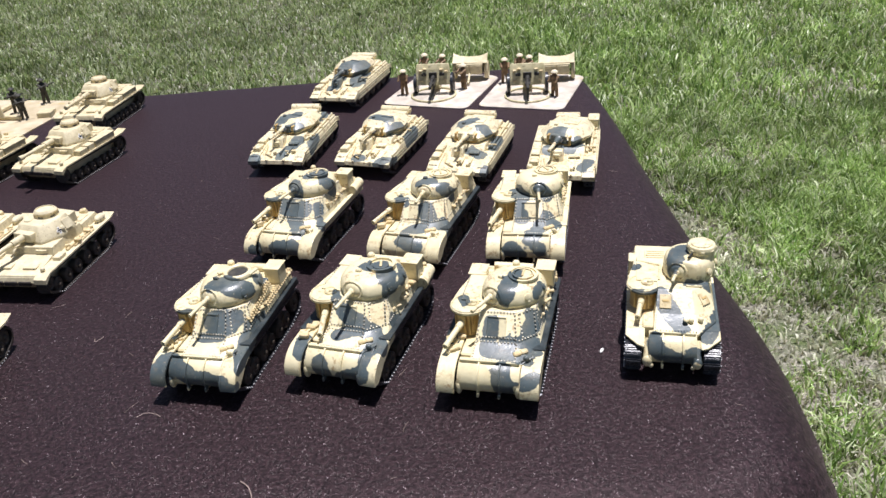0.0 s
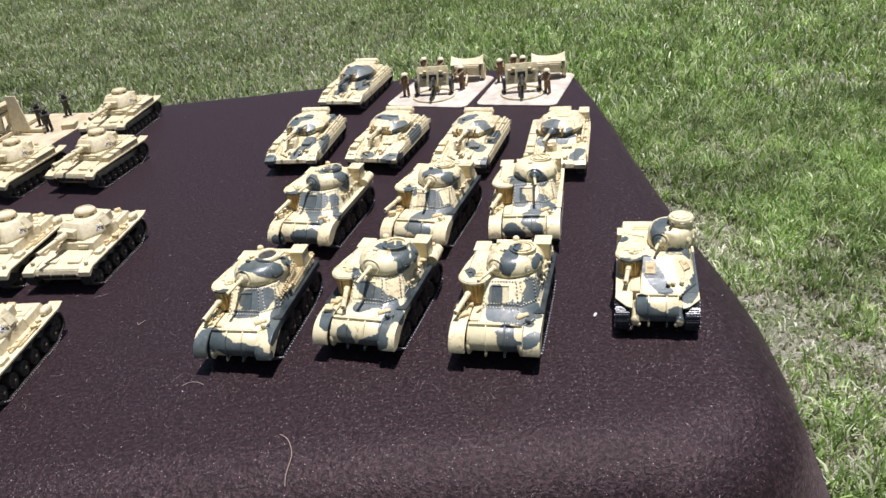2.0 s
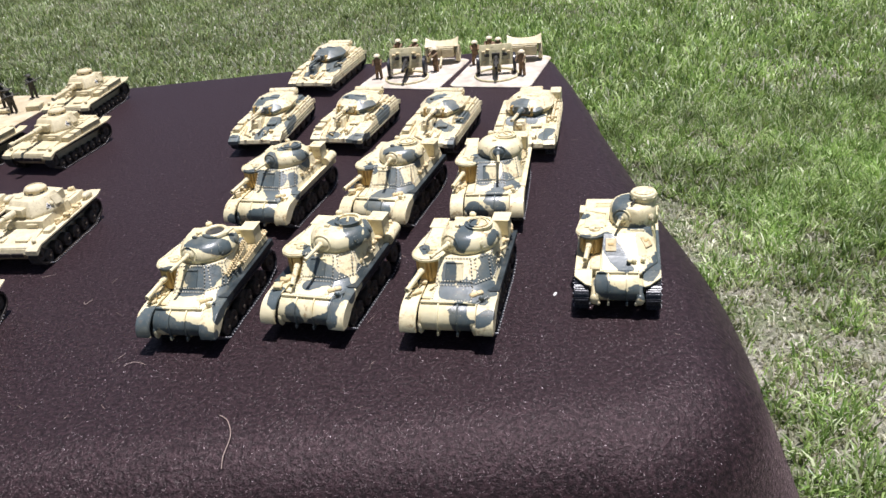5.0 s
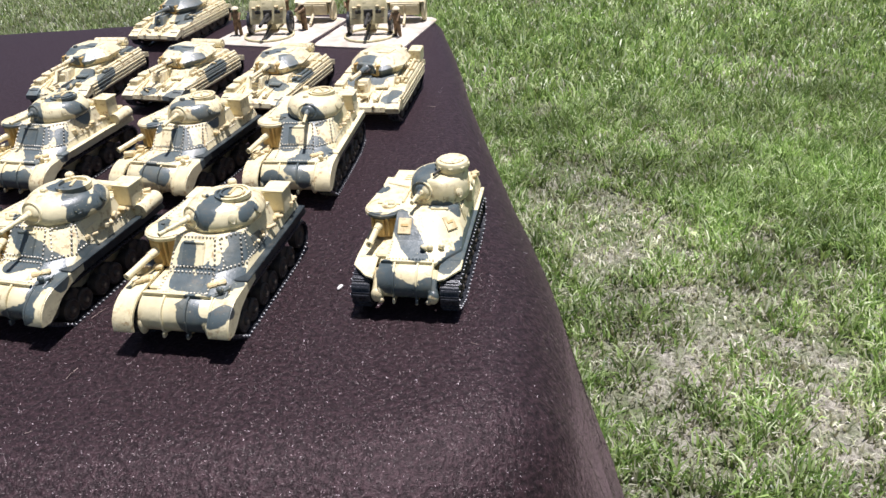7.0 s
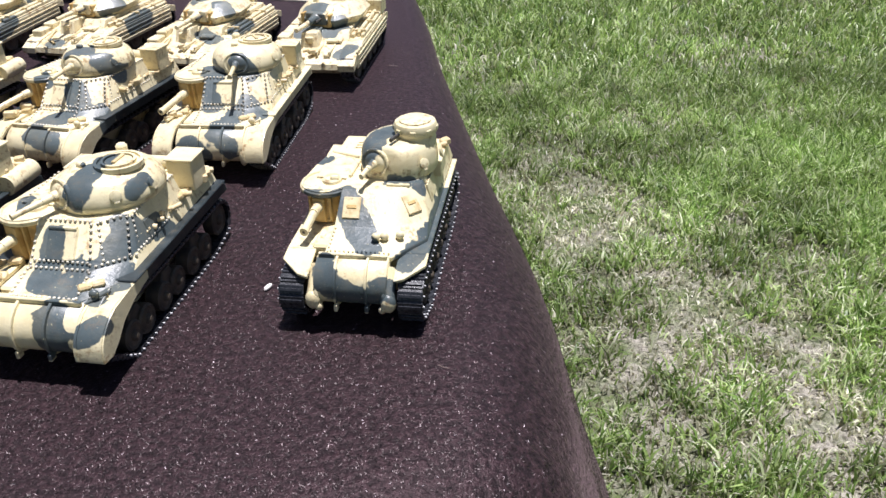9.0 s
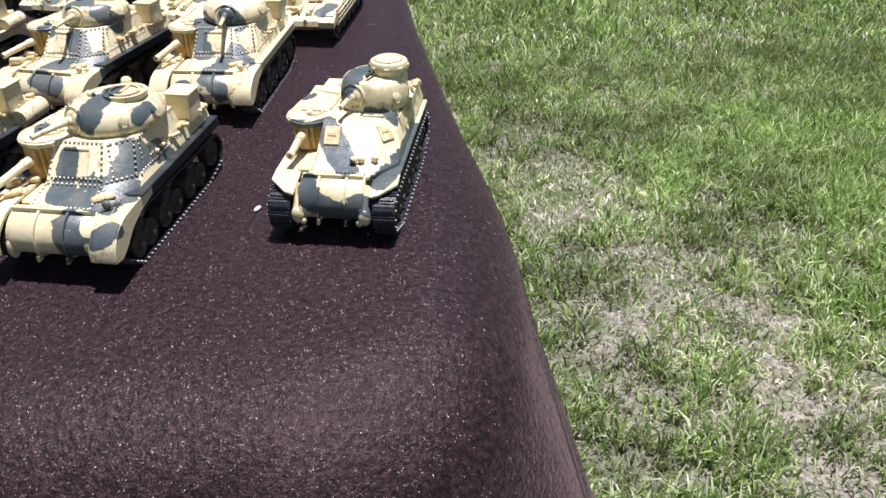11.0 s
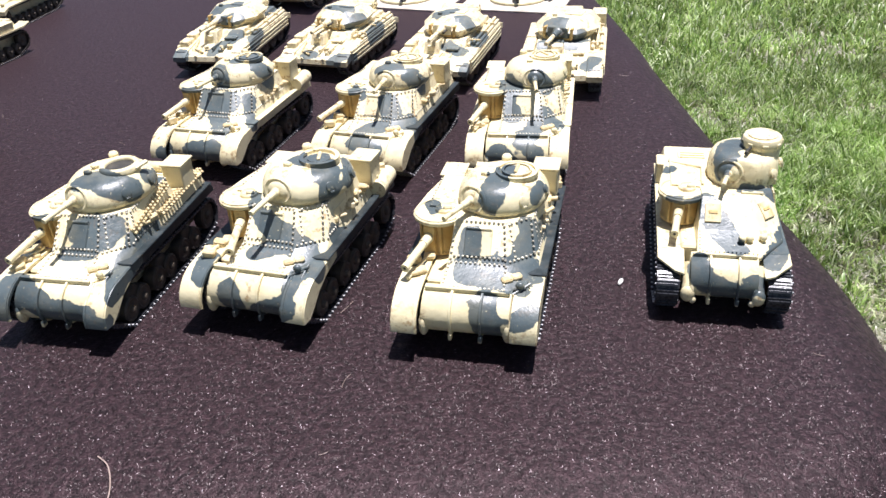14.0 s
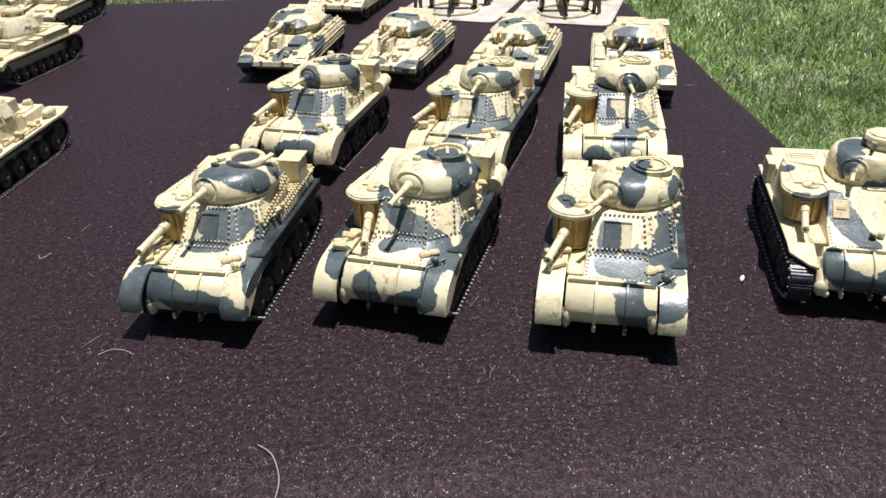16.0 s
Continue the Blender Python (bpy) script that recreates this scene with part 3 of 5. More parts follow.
def fuzz(sheet, tries, seed):
    """Loose fibres lying on the felt, thickest where the camera passes."""
    rs = np.random.RandomState(seed)
    me = sheet.data
    me.calc_loop_triangles()
    co = np.zeros(len(me.vertices) * 3, np.float32)
    me.vertices.foreach_get("co", co)
    co = co.reshape(-1, 3) / U
    tri = np.zeros(len(me.loop_triangles) * 3, np.int32)
    me.loop_triangles.foreach_get("vertices", tri)
    tri = tri.reshape(-1, 3)
    mid = co[tri].mean(1)
    tri = tri[(mid[:, 0] > -80) & (mid[:, 2] > -14)]
    p0, e1, e2 = co[tri[:, 0]], co[tri[:, 1]] - co[tri[:, 0]], co[tri[:, 2]] - co[tri[:, 0]]
    cr = np.cross(e1, e2)
    area = np.linalg.norm(cr, axis=1)
    nor = cr / np.maximum(area, 1e-9)[:, None]
    nor[nor[:, 2] < -0.2] *= -1
    pick = rs.choice(len(tri), tries, p=area / area.sum())
    a, b = rs.rand(tries), rs.rand(tries)
    flip = a + b > 1
    a[flip], b[flip] = 1 - a[flip], 1 - b[flip]
    p = p0[pick] + e1[pick] * a[:, None] + e2[pick] * b[:, None]
    n = nor[pick]
    chance = np.where(p[:, 1] < 0, 1.0, np.clip(1 - p[:, 1] / 26, 0.1, 1) ** 1.6) * (p[:, 0] > -23)
    ok = rs.rand(tries) < chance
    p, n = p[ok], n[ok]
    count = len(p)
    d = rs.normal(size=(count, 3))
    d -= n * (d * n).sum(1)[:, None]
    d /= np.linalg.norm(d, axis=1)[:, None]
    side = np.cross(n, d)
    tilt = n * rs.uniform(-0.25, 0.25, count)[:, None]
    ln, w = rs.uniform(0.016, 0.052, count)[:, None], 0.0055
    rise = rs.uniform(0.0, 0.42, count)[:, None]
    out = np.zeros((count, 3, 3), np.float32)
    out[:, 0] = p - (side + tilt) * w + n * 0.006
    out[:, 1] = p + (side + tilt) * w + n * 0.006
    out[:, 2] = p + (d + n * rise) * ln + n * 0.008
    me = bpy.data.meshes.new("felt_fuzz")
    me.vertices.add(count * 3)
    me.vertices.foreach_set("co", (out * U).ravel())
    me.loops.add(count * 3)
    me.loops.foreach_set("vertex_index", np.arange(count * 3, dtype=np.int32))
    me.polygons.add(count)
    me.polygons.foreach_set("loop_start", (np.arange(count) * 3).astype(np.int32))
    me.update(calc_edges=True)
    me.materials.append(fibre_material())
    ob = new("felt_fuzz", me)
    ob.matrix_world = pose(0, 0, T)
    tagged(ob, "short loose fibres of the felt cloth, a few coloured pale as glints", "fibre", kind="stuff")


fuzz(SHEET, 4300000, 21)


# ---- medium tanks with a side gun ----
def lumps(name, root, x0, x1, y0, y1, z, n, seed, size=0.16):
    """A rough row of small packs, tins and rolls, each a part."""
    rng = random.Random(seed)
    for i in range(n):
        f = (i + 0.5) / n
        c = (rng.uniform(x0, x1), y0 + (y1 - y0) * f, z + rng.uniform(0.0, 0.05))
        s = size * rng.uniform(0.7, 1.25)
        a = rng.uniform(0, 3.14)
        if rng.random() < 0.35:
            bm = rod(B(), (-s, 0, s * 0.4), (s, 0, s * 0.45), s * 0.42, n=12)
        else:
            bm = box(B(), -s, s, -s * rng.uniform(0.6, 1.1), s * rng.uniform(0.6, 1.1), 0, s * rng.uniform(0.7, 1.5), s * 0.2)
        part(name, bm, STOW, root, "", pose(*c, rng.uniform(-14, 14), rng.uniform(-14, 14), a * 57.3 if a < 1 else a * 11.5))


def spare_links(root, p, q, n, size, tilt):
    """A row of short spare track links lying side by side, each a part."""
    p, q = Vector(p), Vector(q)
    mesh = finish(box(box(B(), -size, size, -size * 0.36, size * 0.36, 0, size * 0.55, size * 0.12), -size * 0.3, size * 0.3, -size * 0.3, size * 0.3, size * 0.5, size * 0.95, size * 0.12), "spare_link", STOW)
    d = q - p
    for i in range(n):
        c = p.lerp(q, i / (n - 1))
        o = part("spare_link", mesh, None, root)
        o.matrix_local = pose(c.x * U, c.y * U, c.z * U, math.degrees(math.atan2(d.z, d.y)), tilt, -math.degrees(math.atan2(d.x, d.y)) + (6 if i % 2 else -5))


def cast_turret(name, prof, sx, sy, flat, paint, root, label, tm):
    """A rounded casting: a turned shape, egg-shaped in plan, with a flattened gun face."""
    bm = lathe(B(), prof, 0, 0, 0, 44, sx, sy)
    for v in bm.verts:
        f = max(0.0, v.co.z)
        if v.co.y < 0:
            v.co.y = max(v.co.y, -flat + 0.35 * max(0.0, f - 0.25))
            v.co.x *= 1.0 - 0.04 * min(1.0, -v.co.y)
        else:
            v.co.z *= 1.0 - 0.06 * v.co.y
    return part(name, bm, paint, root, label, tm, 62)


def medium_tank(paint, label, fenders=True, skirt=None, turn=0.0, gun_turn=0.0, seed=0, roll=False, bun=1.08, loose=True, hatch="rings", spare=False, tx=0.34):
    root = thing("model_tank", label, "model tank", "camouflaged model tanks")
    k = 0.10 if fenders else 0.02
    up = 0.16 if fenders else 0.0          # taller superstructure on the skirted kind
    nose = [(y + k, z) for y, z in ((-1.95, 1.31), (-2.12, 1.28), (-2.27, 1.22), (-2.38, 1.13), (-2.46, 1.03), (-2.51, 0.91), (-2.53, 0.78), (-2.50, 0.67), (-2.44, 0.58), (-2.32, 0.50), (-2.15, 0.44), (-1.6, 0.42))]
    nw = 0.85 if fenders else 0.68
    part("lower_hull", box(B(), -0.88, 0.88, -1.7, 2.55, 0.42, 1.30, 0.04), paint, root)
    part("transmission_cover", prism(B(), nose, -nw, nw, 0.015), paint, root, "rounded bolted nose casting")
    out = [(y - 0.045, z + 0.045) for y, z in nose[:7]] + [(y - 0.045, z - 0.03) for y, z in nose[7:11]]
    for x in (-0.28, 0.30):
        part("flange", prism(B(), out + [(-1.6, 0.5)], x - 0.026, x + 0.026, 0.008), paint, root, "raised bolted seam of the nose casting")
        part("tow_shackle", box(B(), x - 0.035, x + 0.035, -2.56 + k, -2.42 + k, 0.44, 0.58, 0.015), paint, root)
    for s in (-1, 1):
        part("final_drive", ball(B(), s * (nw - 0.04), -2.40 + k, 0.68, 0.10, 0.17, 0.25, 16, 12), paint, root)
    part("bolt_strip", box(B(), -nw + 0.03, nw - 0.03, -2.10 + k * 0.5, -2.03 + k * 0.5, 1.28, 1.37, 0.015), paint, root, "thin raised strip along the top of the nose")
    # upper hull: sloping lower glacis, steeper driver's plate, shoulder facet, roof
    lo = [(-0.56, -2.02), (0.72, -2.02), (1.27, -1.25), (1.27, 1.25), (-1.27, 1.25), (-1.27, -0.3), (-0.56, -0.3)]
    mi = [(-0.52, -1.32), (0.66, -1.32), (1.22, -0.78), (1.22, 1.22), (-1.22, 1.22), (-1.22, -0.3), (-0.52, -0.3)]
    hi = [(-0.46, -0.78), (0.54, -0.78), (1.04, -0.42), (1.06, 1.12), (-1.1, 1.12), (-1.1, -0.3), (-0.46, -0.3)]
    part("upper_hull", loft(B(), (lo, 1.22), (lo, 1.31), (mi, 1.50), (hi, 2.0 + up), bev=0.016), paint, root, "riveted superstructure with a sloped front plate")
    part("engine_deck", loft(B(), ([(-1.27, 1.1), (1.27, 1.1), (1.27, 2.5), (-1.27, 2.5)], 1.3), ([(-1.2, 1.1), (1.2, 1.1), (1.15, 2.45), (-1.15, 2.45)], 1.72), bev=0.02), paint, root)
    for x in (-0.5, 0.42):
        gr = part("deck_grille", box(B(), x - 0.34, x + 0.34, 1.35, 2.1, 1.70, 1.76, 0.015), paint, root)
        for j in range(5):
            part("grille_bar", box(B(), x - 0.29, x + 0.29, 1.42 + j * 0.135, 1.48 + j * 0.135, 1.755, 1.785), paint, gr)
    part("rear_plate", loft(B(), ([(-1.0, 2.3), (1.0, 2.3), (1.0, 2.62), (-1.0, 2.62)], 0.55), ([(-1.1, 2.3), (1.1, 2.3), (1.1, 2.52), (-1.1, 2.52)], 1.62), bev=0.02), paint, root)
    if fenders:
        part("applique_plate", loft(B(), ([(-0.25, -0.30), (0.30, -0.30), (0.30, 0.27), (-0.25, 0.27)], 0), ([(-0.23, -0.28), (0.28, -0.28), (0.28, 0.25), (-0.23, 0.25)], 0.035)), paint, root, "raised rectangular vision plate", pose(0.02, -1.05, 1.832, 50.7, 0, 0))
        part("plate_hinge", rod(B(), (-0.23, 0.26, 0.03), (0.28, 0.26, 0.03), 0.035, n=8), paint, root, "", pose(0.02, -1.05, 1.832, 50.7, 0, 0))
        bx = part("stowage_bin", box(B(), 0.80, 1.32, 1.42, 1.98, 1.66, 2.10 + up, 0.025), paint, root, "tall boxy rear stowage bin")
        part("lid", box(B(), 0.77, 1.35, 1.39, 2.01, 2.102 + up, 2.15 + up, 0.015), paint, bx)
        bx = part("stowage_bin", box(B(), -1.2, -0.72, 1.25, 1.85, 1.70, 2.0 + up * 0.5, 0.025), paint, root)
        part("lid", box(B(), -1.23, -0.69, 1.22, 1.88, 2.002 + up * 0.5, 2.04 + up * 0.5, 0.015), paint, bx)
        part("stowage_roll", rod(B(), (-0.6, 2.25, 1.84), (0.6, 2.25, 1.84), 0.13, n=16), paint, root)
        if spare:
            spare_links(root, (1.13, -0.62, 1.74), (1.13, 0.95, 2.05), 15, 0.105, 38)
            spare_links(root, (1.26, 0.35, 1.66), (1.24, 2.35, 1.72), 17, 0.10, 24)
        lumps("stowage_pack", root, 1.06, 1.24, -0.35, 2.35, 1.63, 9 if spare else 24, seed + 5, 0.10)
        lumps("stowage_pack", root, -1.25, -0.95, -1.75, -0.95, 1.31, 6, seed + 9, 0.11)
        part("crowbar", rod(B(), (-1.2, -1.85, 1.38), (-0.98, -0.95, 1.40), 0.035, n=8), paint, root)
        if roll:
            part("canvas_roll", rod(B(), (1.36, 1.55, 1.50), (1.3, 2.45, 1.50), 0.21, n=20), paint, root, "thick rolled canvas at the rear corner")
    # gun sponson on one side
    sx, sy = -0.86, -0.42
    bm = B()
    lathe(bm, [(0.43, 0), (0.43, 0.05), (0.41, 0.08), (0.41, 0.50 + up), (0.44, 0.55 + up)], sx, sy, 1.32, 28)
    # the warm shade below the sponson roof is put into the ochre colour
    sp = part("sponson", box(bm, -1.24, -0.5, -0.42, 0.5, 1.32, 1.86 + up), OCHRE, root, "half-round gun sponson, ochre for wash and roof shade")
    pts = [(sx + 0.53 * math.cos(radians(a)), sy + 0.53 * math.sin(radians(a))) for a in range(170, 371, 10)] + [(-0.36, 0.3), (-0.45, 0.95), (-1.15, 0.95), (-1.30, 0.3)]
    inn = [(sx + (x - sx) * 0.95, y if y > 0 else sy + (y - sy) * 0.95) for x, y in pts]
    part("sponson_roof", loft(B(), (inn, 1.855 + up), (pts, 1.88 + up), (pts, 1.94 + up), (inn, 1.965 + up)), paint, sp, "mushroom-shaped sponson roof plate")
    part("roof_rim", lathe(B(), [(0.50, 0), (0.50, 0.03), (0.46, 0.04), (0.44, 0.0)], sx, sy, 1.955 + up, 32), paint, sp, "raised rim of the sponson roof")
    part("periscope", lathe(B(), [(0.20, 0), (0.19, 0.06), (0.15, 0.10), (0.12, 0.06), (0, 0.06)], sx + 0.10, sy + 0.04, 1.955 + up, 18), paint, sp)
    part("periscope_flap", box(B(), -0.09, 0.09, -0.05, 0.05, 0, 0.12, 0.025), paint, sp, "", pose(sx + 0.16, sy - 0.02, 1.99 + up, 12, 8, 30))
    gm = pose(sx, sy, up * 0.5, 0, 0, gun_turn)
    gl = 1.48 if fenders else 1.22
    part("gun_shield", box(B(), -0.13, 0.13, -0.50, -0.3, 1.36, 1.84 + up, 0.04, 2), OCHRE, sp, "upright gun slide, ochre for wash and roof shade", move=pose(sx, sy, 0, 0, 0, gun_turn))
    for s in (-1, 1):
        part("shield_rib", box(B(), s * 0.21 - 0.03, s * 0.21 + 0.03, -0.43, -0.33, 1.36, 1.84 + up, 0.012), OCHRE, sp, move=pose(sx, sy, 0, 0, 0, gun_turn))
    g = part("side_gun", rod(rod(B(), (0, -0.42, 1.68), (0, -0.74, 1.655), 0.105, 0.096, 16), (0, -0.71, 1.655), (0, -gl, 1.52), 0.084, 0.074, 16), paint, root, "short hull gun barrel", gm)
    part("muzzle", rod(B(), (0, 0.08 - gl, 1.53), (0, -0.01 - gl, 1.519), 0.086, n=16), paint, g, move=gm)
    part("bore", rod(B(), (0, -gl, 1.52), (0, -0.014 - gl, 1.518), 0.032, n=14), TRACK, g, move=gm)
    # mudguards or open tracks
    if fenders:
        arc = [(-1.5, 1.34), (-2.0, 1.31), (-2.18, 1.26), (-2.34, 1.17), (-2.47, 1.07), (-2.56, 0.95), (-2.61, 0.82), (-2.62, 0.64)]
        inner = [(-2.57, 0.63), (-2.55, 0.81), (-2.51, 0.92), (-2.42, 1.03), (-2.30, 1.12), (-2.15, 1.20), (-1.98, 1.25), (-1.5, 1.28)]
        for s in (-1, 1):
            a, b = sorted((s * 0.89, s * 1.37))
            part("front_fender", prism(B(), [(-0.9, 1.34)] + arc + inner + [(-0.9, 1.28)], a, b), paint, root, "rounded front mudguard")
            side = [(y + 0.012, z - 0.012) for y, z in [(-0.9, 1.34)] + arc]
            part("fender_side", prism(B(), side + [(-2.36, 0.60), (-2.12, 0.74), (-1.85, 0.95), (-1.45, 1.10), (-0.9, 1.17)], s * 1.365 - 0.03, s * 1.365 + 0.03, 0.01), paint, root, "curved side cheek of the mudguard")
            part("fender_seam", prism(B(), [(y - 0.012, z + 0.012) for y, z in arc[1:]] + [(y, z) for y, z in inner[:5]], s * 0.93 - 0.018, s * 0.93 + 0.018), paint, root)
            part("sand_shield", prism(B(), [(-0.92, 1.36), (2.3, 1.36), (2.56, 1.28), (2.62, 1.10), (2.3, 1.12), (-0.92, 1.12)], s * 1.355 - 0.025, s * 1.355 + 0.025, 0.01), skirt or paint, root, "shallow side skirt over the track")
            part("shield_ledge", box(B(), min(s * 1.0, s * 1.42), max(s * 1.0, s * 1.42), -1.35, 2.5, 1.335, 1.385, 0.015), skirt or paint, root, "narrow ledge along the track")
        lamp = part("headlamp", ball(rod(B(), (0.98, -1.84, 1.30), (0.98, -1.84, 1.42), 0.05, n=8), 0.98, -1.86, 1.43, 0.09, 0.07, 0.08, 14, 10), paint, root)
        part("lamp_guard", rod(rod(B(), (1.12, -2.02, 1.29), (1.12, -1.62, 1.40), 0.026, n=8), (0.86, -2.0, 1.31), (1.16, -1.75, 1.42), 0.026, n=8), paint, lamp)
        for x, y in ((0.70, -1.66), (0.86, -1.52)):
            part("tool_rack", box(B(), -0.11, 0.11, -0.08, 0.08, 0, 0.10, 0.03), STOW, root, "", pose(x, y, 1.36, 8, 0, 35))
    else:
        for s in (-1, 1):
            a, b = sorted((s * 0.80, s * 1.36))
            i, o = (b, a) if s < 0 else (a, b)
            part("mudguard", box(B(), a, b, -1.72, 2.5, 1.17, 1.24, 0.015), paint, root, "flat track guard")
            low = [(i, -2.40, 1.00), (i + s * 0.2, -2.36, 1.04), (o, -2.02, 1.13), (o, -1.7, 1.17), (i, -1.7, 1.17)][::s]
            part("mudguard_lip", loft(B(), (low, 0), ([(x, y, z + 0.06) for x, y, z in low], 0), bev=0.012), paint, root, "sloped pointed front lip of the guard")
            part("drive_housing", ball(ball(rod(B(), (s * 0.72, -2.05, 1.12), (s * 0.71, -2.46, 0.66), 0.10, 0.13, 16), s * 0.71, -2.47, 0.64, 0.15, 0.13, 0.18, 16, 12), s * 0.60, -2.50, 0.52, 0.08, 0.07, 0.08, 12, 8), paint, root, "pale drop-shaped drive housing")
        for x, y, z, w, h, hd in ((-0.22, -1.05, 1.752, 0.17, 0.21, 0), (0.90, -0.79, 1.755, 0.15, 0.19, 44)):
            vf = part("vision_flap", box(B(), -w, w, -h, h, -0.02, 0.028, 0.012), STOW, root, "brown-washed square flap on the front plate", pose(x, y, z, 43, 0, hd))
            part("flap_slot", box(B(), -w * 0.55, w * 0.55, -h * 0.1, h * 0.25, 0.02, 0.045, 0.008), OCHRE, vf, "", pose(x, y, z, 43, 0, hd))
        part("roof_flap", box(B(), 0.38, 0.84, -0.60, -0.46, 1.995, 2.05, 0.015), paint, root)
        for x, y in ((0.36, -1.62), (0.52, -1.58), (0.80, -1.50)):
            part("headlamp", ball(rod(B(), (x, y, 1.36), (x, y + 0.02, 1.50), 0.05, n=8), x, y - 0.03, 1.50, 0.085, 0.075, 0.08, 14, 10), paint, root)
        part("hull_hatch", lathe(B(), [(0.30, 0), (0.30, 0.04), (0.24, 0.055), (0.22, 0.03), (0, 0.03)], -0.72, 0.42, 1.96, 24), paint, root, "round hatch on the hull roof")
        part("roof_lip", rod(rod(B(), (-1.06, 0.9, 2.0), (-0.38, 0.62, 2.03), 0.03, n=8), (-0.38, 0.62, 2.03), (-0.42, -0.28, 2.03), 0.03, n=8), paint, root, "raised seam round the hull hatch")
        part("side_locker", box(B(), 0.84, 1.30, 0.55, 1.15, 1.70, 2.04, 0.02), paint, root, "square locker behind the turret")
        part("side_locker", box(B(), -1.36, -1.0, 1.35, 1.9, 1.25, 1.74, 0.02), paint, root, "upright locker at the rear corner")
        lumps("stowage_pack", root, 0.95, 1.15, 1.3, 2.3, 1.70, 5, seed + 5, 0.12)
    part("side_hatch", box(B(), -0.015, 0.02, -0.25, 0.35, 0.0, 0.36, 0.01), paint, root, "", pose(1.20, 0, 1.55, 0, -14, 0))
    # turret
    if fenders:
        tm = pose(tx, 0.26, 2.0 + up, 0, 0, turn) @ Matrix.Diagonal((bun, bun - 0.02, 1.0, 1))
        tur = cast_turret("turret", [(0.84, -0.03), (0.92, 0.0), (0.985, 0.07), (1.0, 0.14), (0.985, 0.23), (0.945, 0.33), (0.88, 0.42), (0.79, 0.495), (0.68, 0.545), (0.52, 0.58), (0.3, 0.60), (0, 0.605)], 0.94, 1.06, 0.99, paint, root, "rounded cast turret", tm)
        gx, gz, tilt, gun = -0.12, 0.30, 76, (0.98, 1.86)
    else:
        tm = pose(0.47, 0.40, 1.98, 0, 0, turn) @ Matrix.Diagonal((0.90, 0.90, 1.0, 1))
        tur = cast_turret("turret", [(0.84, -0.02), (0.90, 0.0), (0.93, 0.08), (0.93, 0.22), (0.91, 0.38), (0.87, 0.50), (0.80, 0.585), (0.68, 0.635), (0.5, 0.66), (0, 0.675)], 0.92, 1.04, 0.86, paint, root, "tall rounded cast turret", tm)
        gx, gz, tilt, gun = -0.20, 0.34, 80, (0.86, 1.42)
    part("turret_ring", lathe(B(), [(0.84, -0.06), (0.88, -0.03), (0.88, 0.0), (0.84, 0.0)], 0, 0, 0, 32, 0.9, 1.04), TRACK, tur, "", tm)
    face = tm @ pose(gx, -gun[0] + 0.03, gz, tilt, 0, -5) @ Matrix.Diagonal((1.28, 1.0, 1.0, 1))
    ma = part("mantlet", lathe(B(), [(0.27, -0.06), (0.27, -0.005), (0.25, 0.012), (0.225, 0.0), (0.20, -0.005), (0.17, 0.03), (0.12, 0.06), (0, 0.07)], n=28), paint, tur, "oval ringed gun mantlet", face)
    part("gun_collar", lathe(B(), [(0.095, 0.0), (0.095, 0.10), (0.075, 0.13), (0, 0.13)], n=18), paint, ma, "", tm @ pose(gx, -gun[0], gz, 92, 0, 0))
    part("turret_gun", rod(rod(B(), (gx, -gun[0], gz), (gx - 0.005, -gun[0] - 0.32, gz - 0.01), 0.080, 0.066, 16), (gx - 0.005, -gun[0] - 0.28, gz - 0.01), (gx - 0.01, -gun[1], gz - 0.05), 0.058, 0.048, 16), paint, tur, "thin turret gun barrel", tm)
    part("gun_tip", rod(B(), (gx - 0.01, -gun[1] + 0.05, gz - 0.047), (gx - 0.01, -gun[1] - 0.03, gz - 0.052), 0.056, n=16), paint, tur, "", tm)
    for px, py, pz, hd in ((0.80, -0.42, 0.30, 62), (0.86, 0.32, 0.30, 112)):
        part("pistol_port", box(lathe(B(), [(0.11, -0.02), (0.11, 0.035), (0.08, 0.05), (0, 0.05)], n=16), -0.05, 0.05, -0.13, -0.08, 0, 0.05, 0.012), paint, tur, "", tm @ pose(px, py, pz, 72, 0, hd))
    if not fenders:
        cx, cy = 0.36, 0.14
        cu = part("cupola", lathe(B(), [(0.46, -0.30), (0.455, 0.02), (0.43, 0.05), (0.43, 0.10), (0.47, 0.12), (0.485, 0.16), (0.48, 0.27), (0.45, 0.32), (0.40, 0.335), (0, 0.35)], cx, cy, 0.60, 32), paint, tur, "drum-shaped commander's cupola", tm, 40)
        part("cupola_lid", lathe(B(), [(0.36, 0), (0.36, 0.02), (0.31, 0.03), (0, 0.04)], cx, cy, 0.94, 24), paint, cu, "", tm)
        part("machine_gun", rod(B(), (cx - 0.18, cy - 0.36, 0.78), (cx - 0.26, cy - 0.74, 0.74), 0.04), GUNMETAL, cu, "dark thin machine gun", tm)
        for j in range(5):
            part("vision_block", box(B(), -0.07, 0.07, -0.03, 0.02, 0, 0.09, 0.015), paint, cu, "", tm @ pose(cx, cy, 0.765, 0, 0, -70 + j * 44) @ pose(0, -0.475, 0))
    else:
        hx, hy = 0.26, 0.12
